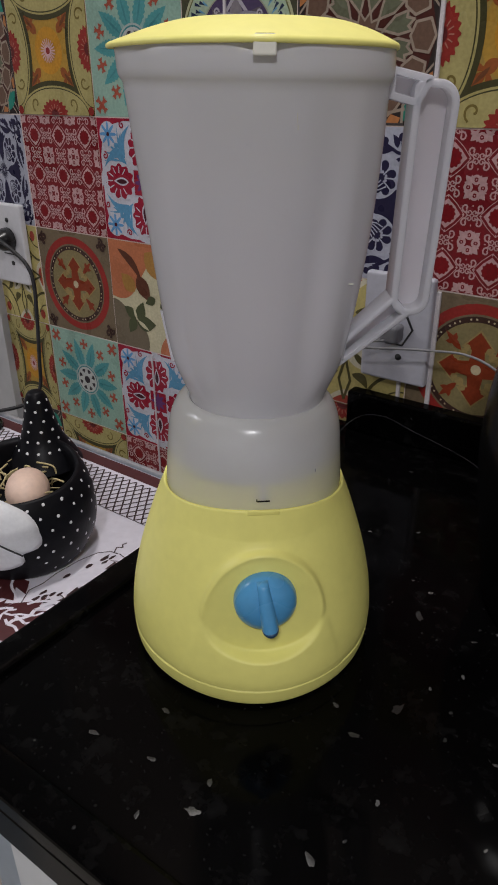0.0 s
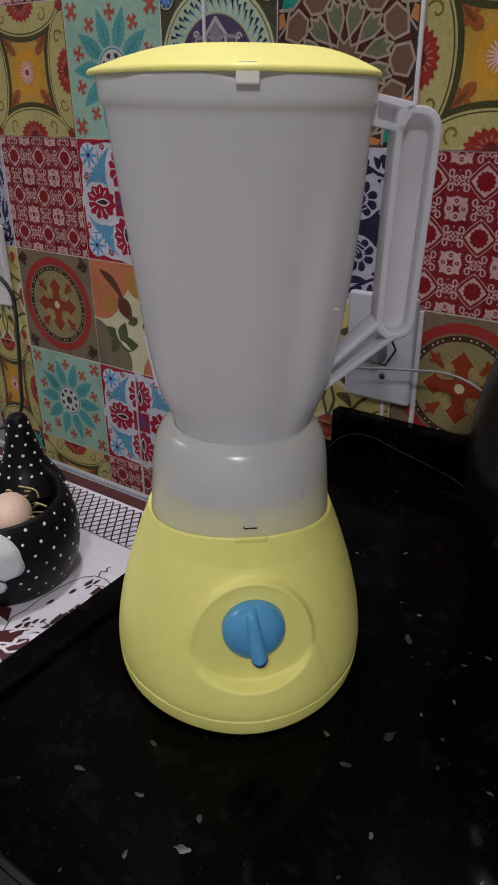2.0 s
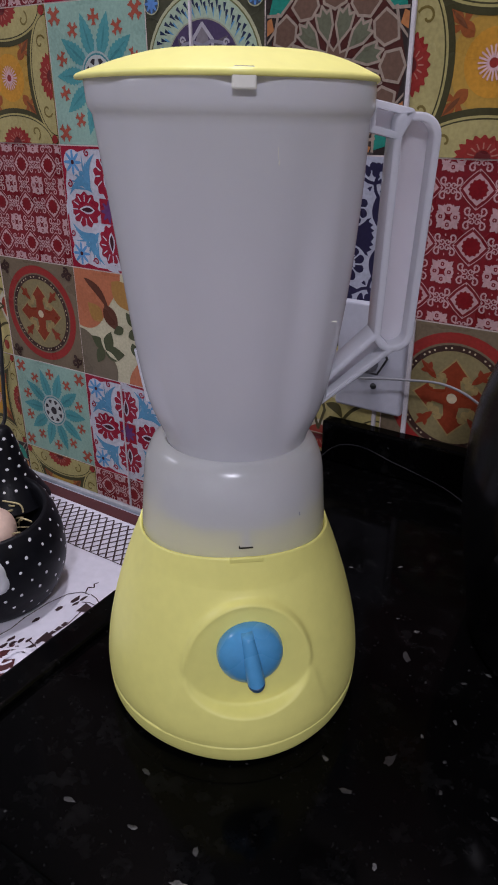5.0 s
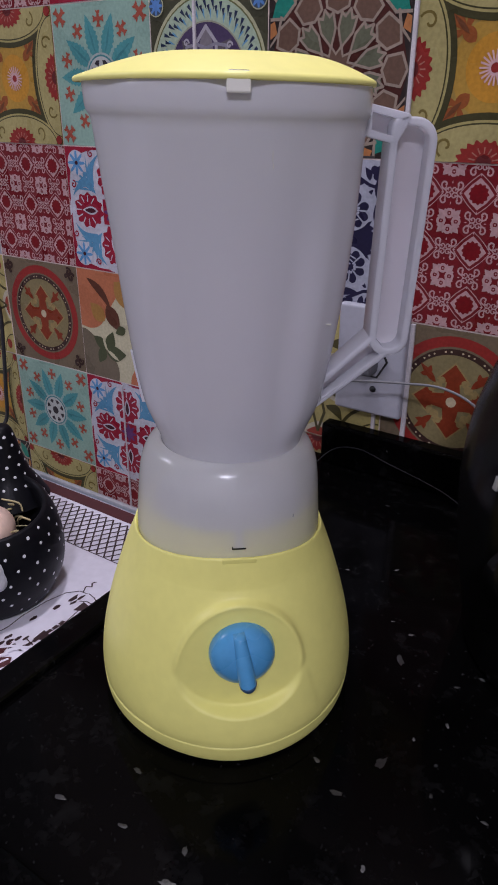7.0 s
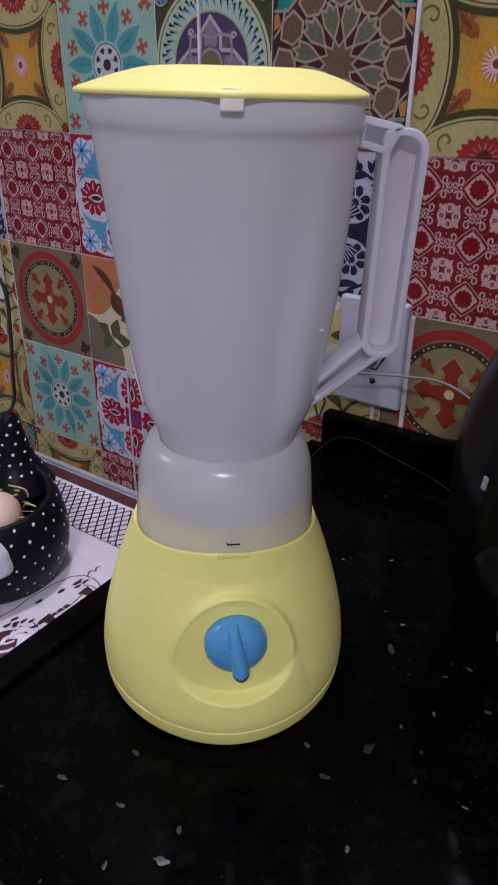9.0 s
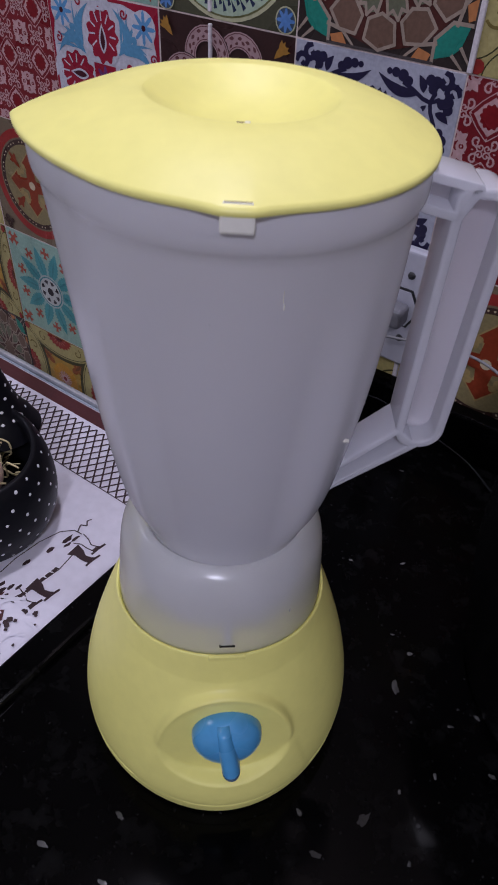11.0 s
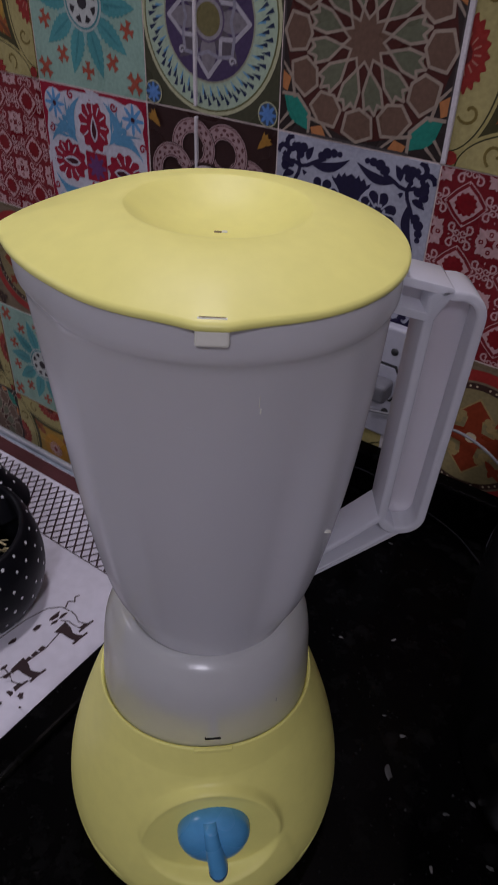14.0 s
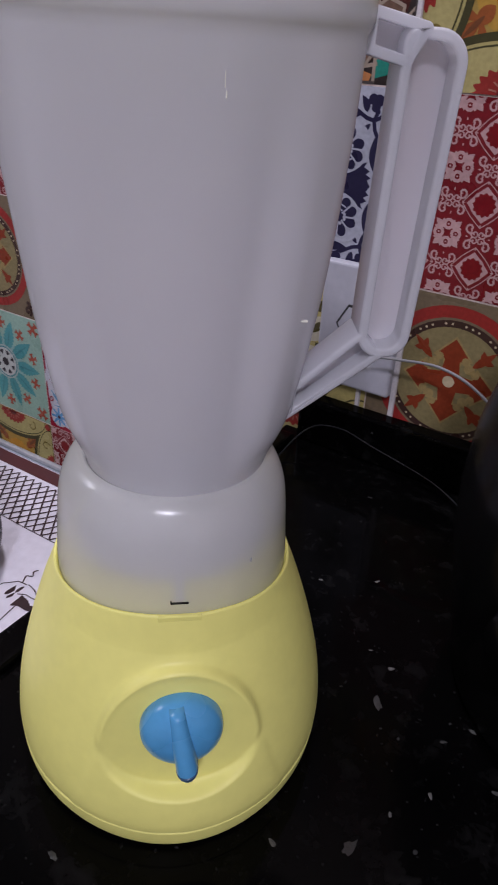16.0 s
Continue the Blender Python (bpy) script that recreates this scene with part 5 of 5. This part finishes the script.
def on_profile(prof, z):
    """Radius and outward slope of a profile at a height."""
    for (r0, z0), (r1, z1) in zip(prof, prof[1:]):
        if z0 <= z <= z1:
            return r0 + (r1 - r0) * (z - z0) / (z1 - z0), (r0 - r1) / (z1 - z0)


rng = random.Random(21)
spots = []
for row in range(7):
    for k in range(24):
        z = 0.011 + 0.0129 * row + rng.uniform(-0.0016, 0.0016)
        r, slope = on_profile(hen_prof, z)
        t = 2 * PI * (k + 0.5 * (row % 2)) / 24 + rng.uniform(-0.035, 0.035)
        q = Vector(hen_shape(r, t, z))
        if -2.1 < math.atan2(q.y, q.x) < -0.50 and z < 0.084:
            continue
        spots.append((q, Vector((math.cos(t), math.sin(t), slope)).normalized()))
for row, z in enumerate((0.096, 0.107, 0.118, 0.129, 0.140, 0.150)):
    r, slope = on_profile(neck_prof, z)
    count = max(5, int(r * 560))
    for k in range(count):
        t = 2 * PI * (k + 0.5 * (row % 2)) / count + rng.uniform(-0.08, 0.08)
        spots.append((Vector(neck_shape(r, t, z)), Vector((math.cos(t), math.sin(t), slope / 1.15)).normalized()))
dot_mesh(spots)


def wing_mesh():
    """A scalloped white wing with a round upper lobe, wrapped round the bowl's side."""
    rings, seg = 10, 64
    verts, faces = [(0.0845 * math.cos(-1.33), 0.0845 * math.sin(-1.33), 0.067)], []
    for j in range(1, rings + 1):
        v = j / rings
        for i in range(seg):
            q = 2 * PI * i / seg
            k = v * (1 - 0.14 * math.exp(-((q - 5.70) / 0.15) ** 2) * v ** 3)
            if q > PI:
                k *= 1 + 0.05 * v * abs(math.sin(5.0 * q))
            c, n = math.cos(q), math.sin(q)
            a = -1.33 + 0.90 * k * math.copysign(abs(c) ** 0.85, c)
            z = 0.067 + (0.038 if n > 0 else 0.040) * k * math.copysign(abs(n) ** 0.85, n)
            r = 0.0800 + 0.0045 * (1 - v ** 4) + 0.0006 * math.sin(9 * q) * v - 0.009 * max(0, (z - 0.07) / 0.025) ** 2
            verts.append((r * math.cos(a), r * math.sin(a), z))
    for i in range(seg):
        faces.append((0, 1 + i, 1 + (i + 1) % seg))
        for j in range(rings - 1):
            p, n = 1 + j * seg, 1 + (i + 1) % seg + j * seg
            faces.append((p + i, p + i + seg, n + seg, n))
    return mesh("wing", verts, faces, FELT, smooth=True)


wing = part("wing", wing_mesh(), None, hen, "white painted scalloped wing")
wing.modifiers.new("thickness", "SOLIDIFY").thickness = 0.006
part("wing_line", tube([(0.0850 * math.cos(a), 0.0850 * math.sin(a), z) for a, z in ((-0.90, 0.062), (-0.80, 0.056), (-0.72, 0.051), (-0.66, 0.047))], 0.0009, 6, 5), MATT_BLACK, wing)

egg = thing("egg", "pinkish beige hen egg in the straw", "egg", (0.4835, -0.3130, -0.0120))
shell = part("shell", lathe("egg_shell", [(0.0, -0.029)] + smooth_profile([(0.004, -0.0288), (0.014, -0.0245), (0.0205, -0.013), (0.0222, 0.0), (0.0200, 0.014), (0.0130, 0.0255), (0.004, 0.0306), (0.0, 0.031)], 6), 48, EGGSHELL), None, egg)
shell.rotation_euler = (radians(82), 0, radians(48))

straw = thing("straw_nest", "pale dry straw strands in the egg holder", "straw", (HC[0], HC[1], -0.0975))
tagged(straw, kind="stuff")
bm_all = bmesh.new()
rng = random.Random(12)
for k in range(130):
    a, d = rng.uniform(0, 2 * PI), 0.056 * math.sqrt(rng.random())
    c = Vector((d * math.cos(a), d * math.sin(a), 0.045 + rng.uniform(0, 0.040)))
    t = rng.uniform(0, 2 * PI)
    h = rng.uniform(0.006, 0.014)
    w = Vector((math.cos(t), math.sin(t), rng.uniform(-0.4, 0.6)))
    bend = Vector((rng.uniform(-1, 1), rng.uniform(-1, 1), rng.uniform(0, 1))) * 0.007
    pts = [c - w * h, c + bend, c + w * h]
    if any(math.hypot(p.x, p.y) > 0.058 for p in pts):
        continue
    piece = tube(pts, rng.uniform(0.0006, 0.0012), 4, 4)
    me = bpy.data.meshes.new("tmp")
    piece.to_mesh(me)
    piece.free()
    bm_all.from_mesh(me)
    bpy.data.meshes.remove(me)
part("strands", bm_all, STRAW, straw)

# ---- pale crystals in the granite, proud by a hair ----
CRYSTAL = surface("pale_crystal", (0.075, 0.074, 0.072), 0.4, 0.8, 400)
CRYSTAL_DIM = surface("dim_crystal", (0.022, 0.022, 0.0215), 0.35, 0.7, 300)
rng = random.Random(44)
for x, y, r, dim in ((0.887, -0.391, 0.0038, 0), (0.921, -0.370, 0.0075, 1), (0.951, -0.263, 0.0034, 0), (0.945, -0.318, 0.0030, 0), (0.812, -0.196, 0.0026, 0), (0.891, -0.246, 0.0036, 0),
                     (0.895, -0.277, 0.0070, 1), (0.860, -0.505, 0.0062, 0), (0.908, -0.405, 0.0052, 1), (0.941, -0.439, 0.0030, 0), (1.000, -0.431, 0.0022, 0), (0.931, -0.341, 0.0024, 0), (0.818, -0.493, 0.0040, 1),
                     (0.927, -0.490, 0.0055, 1), (0.955, -0.375, 0.0030, 1), (0.987, -0.375, 0.0030, 1), (0.848, -0.172, 0.0028, 0), (0.796, -0.072, 0.003, 1), (0.975, -0.295, 0.0035, 0), (0.939, -0.280, 0.0028, 1), (0.873, -0.239, 0.0025, 1), (0.856, -0.485, 0.004, 1), (0.836, -0.525, 0.0035, 1), (0.80, -0.46, 0.004, 1), (0.775, -0.50, 0.005, 1)):
    y *= 0.982
    t, n = rng.uniform(0, 6.28), 13
    pts = []
    for k in range(n):
        q = 2 * PI * k / n
        d = 0.85 * r * rng.uniform(0.60, 1.12)
        u, v = d * math.cos(q), 0.5 * d * math.sin(q)
        pts.append((x + u * math.cos(t) - v * math.sin(t), y + u * math.sin(t) + v * math.cos(t), 0.00025))
    part("fleck", mesh("fleck", pts + [(x, y, 0.0004)], [(k, (k + 1) % n, n) for k in range(n)], CRYSTAL_DIM if dim else CRYSTAL), None, counter)

# ---- black air fryer by the wall ----
fryer = thing("air_fryer", "glossy black rounded air fryer on the counter", "air fryer", (1.033, -0.167, 0.0))
BADGE_GREY = surface("dull_silver_badge", (0.16, 0.17, 0.20), 0.3, 0.2, 300, metal=0.5)
GLOSS = surface("gloss_black_plastic", (0.004, 0.004, 0.0045), 0.20, 0.2, 30, spec=0.10)
part("body", lathe("body", [(0.0, 0.0), (0.118, 0.0)] + smooth_profile([(0.121, 0.004), (0.129, 0.05), (0.1365, 0.100), (0.1385, 0.140), (0.1330, 0.185), (0.112, 0.240), (0.07, 0.285), (0.0, 0.298)], 7), 96, GLOSS), None, fryer)
badge = part("badge", boxed((-0.009, -0.0012, -0.0065), (0.009, 0.0012, 0.0065), 0.0006), BADGE_GREY, fryer, "small dull silver badge")
# silver patch that stands in for a lamp's highlight on the gloss body
glint_dot = part("lamp_glint", boxed((-0.0022, -0.0012, -0.0045), (0.0022, 0.0012, 0.0045), 0.0006), SILVER, fryer, "small silver patch standing in for a lamp highlight")
glint_dot.location, glint_dot.rotation_euler = (-0.0925, -0.1015, 0.160), Euler((radians(-10), 0, radians(-42)))
badge.location, badge.rotation_euler = (-0.1383, 0.006, 0.143), Euler((radians(-4), 0, radians(-88)))
dial = part("dial", lathe("dial", [(0.026, 0.0), (0.027, 0.006), (0.024, 0.014), (0.0, 0.015)], 40, GLOSS), None, fryer, "round grey timer dial")
dial.location, dial.rotation_euler = (-0.060, -0.122, 0.108), Euler((radians(90), 0, radians(-26)))
for k in range(3):
    b = part("badge_bar", boxed((-0.0022, -0.0006, -0.004), (0.0022, 0.0006, 0.004), 0.0003), SILVER, fryer)
    b.location, b.rotation_euler = (-0.0625 + 0.0056 * k, -0.1160 - 0.0028 * k, 0.060), Euler((radians(8), 0, radians(-26)))
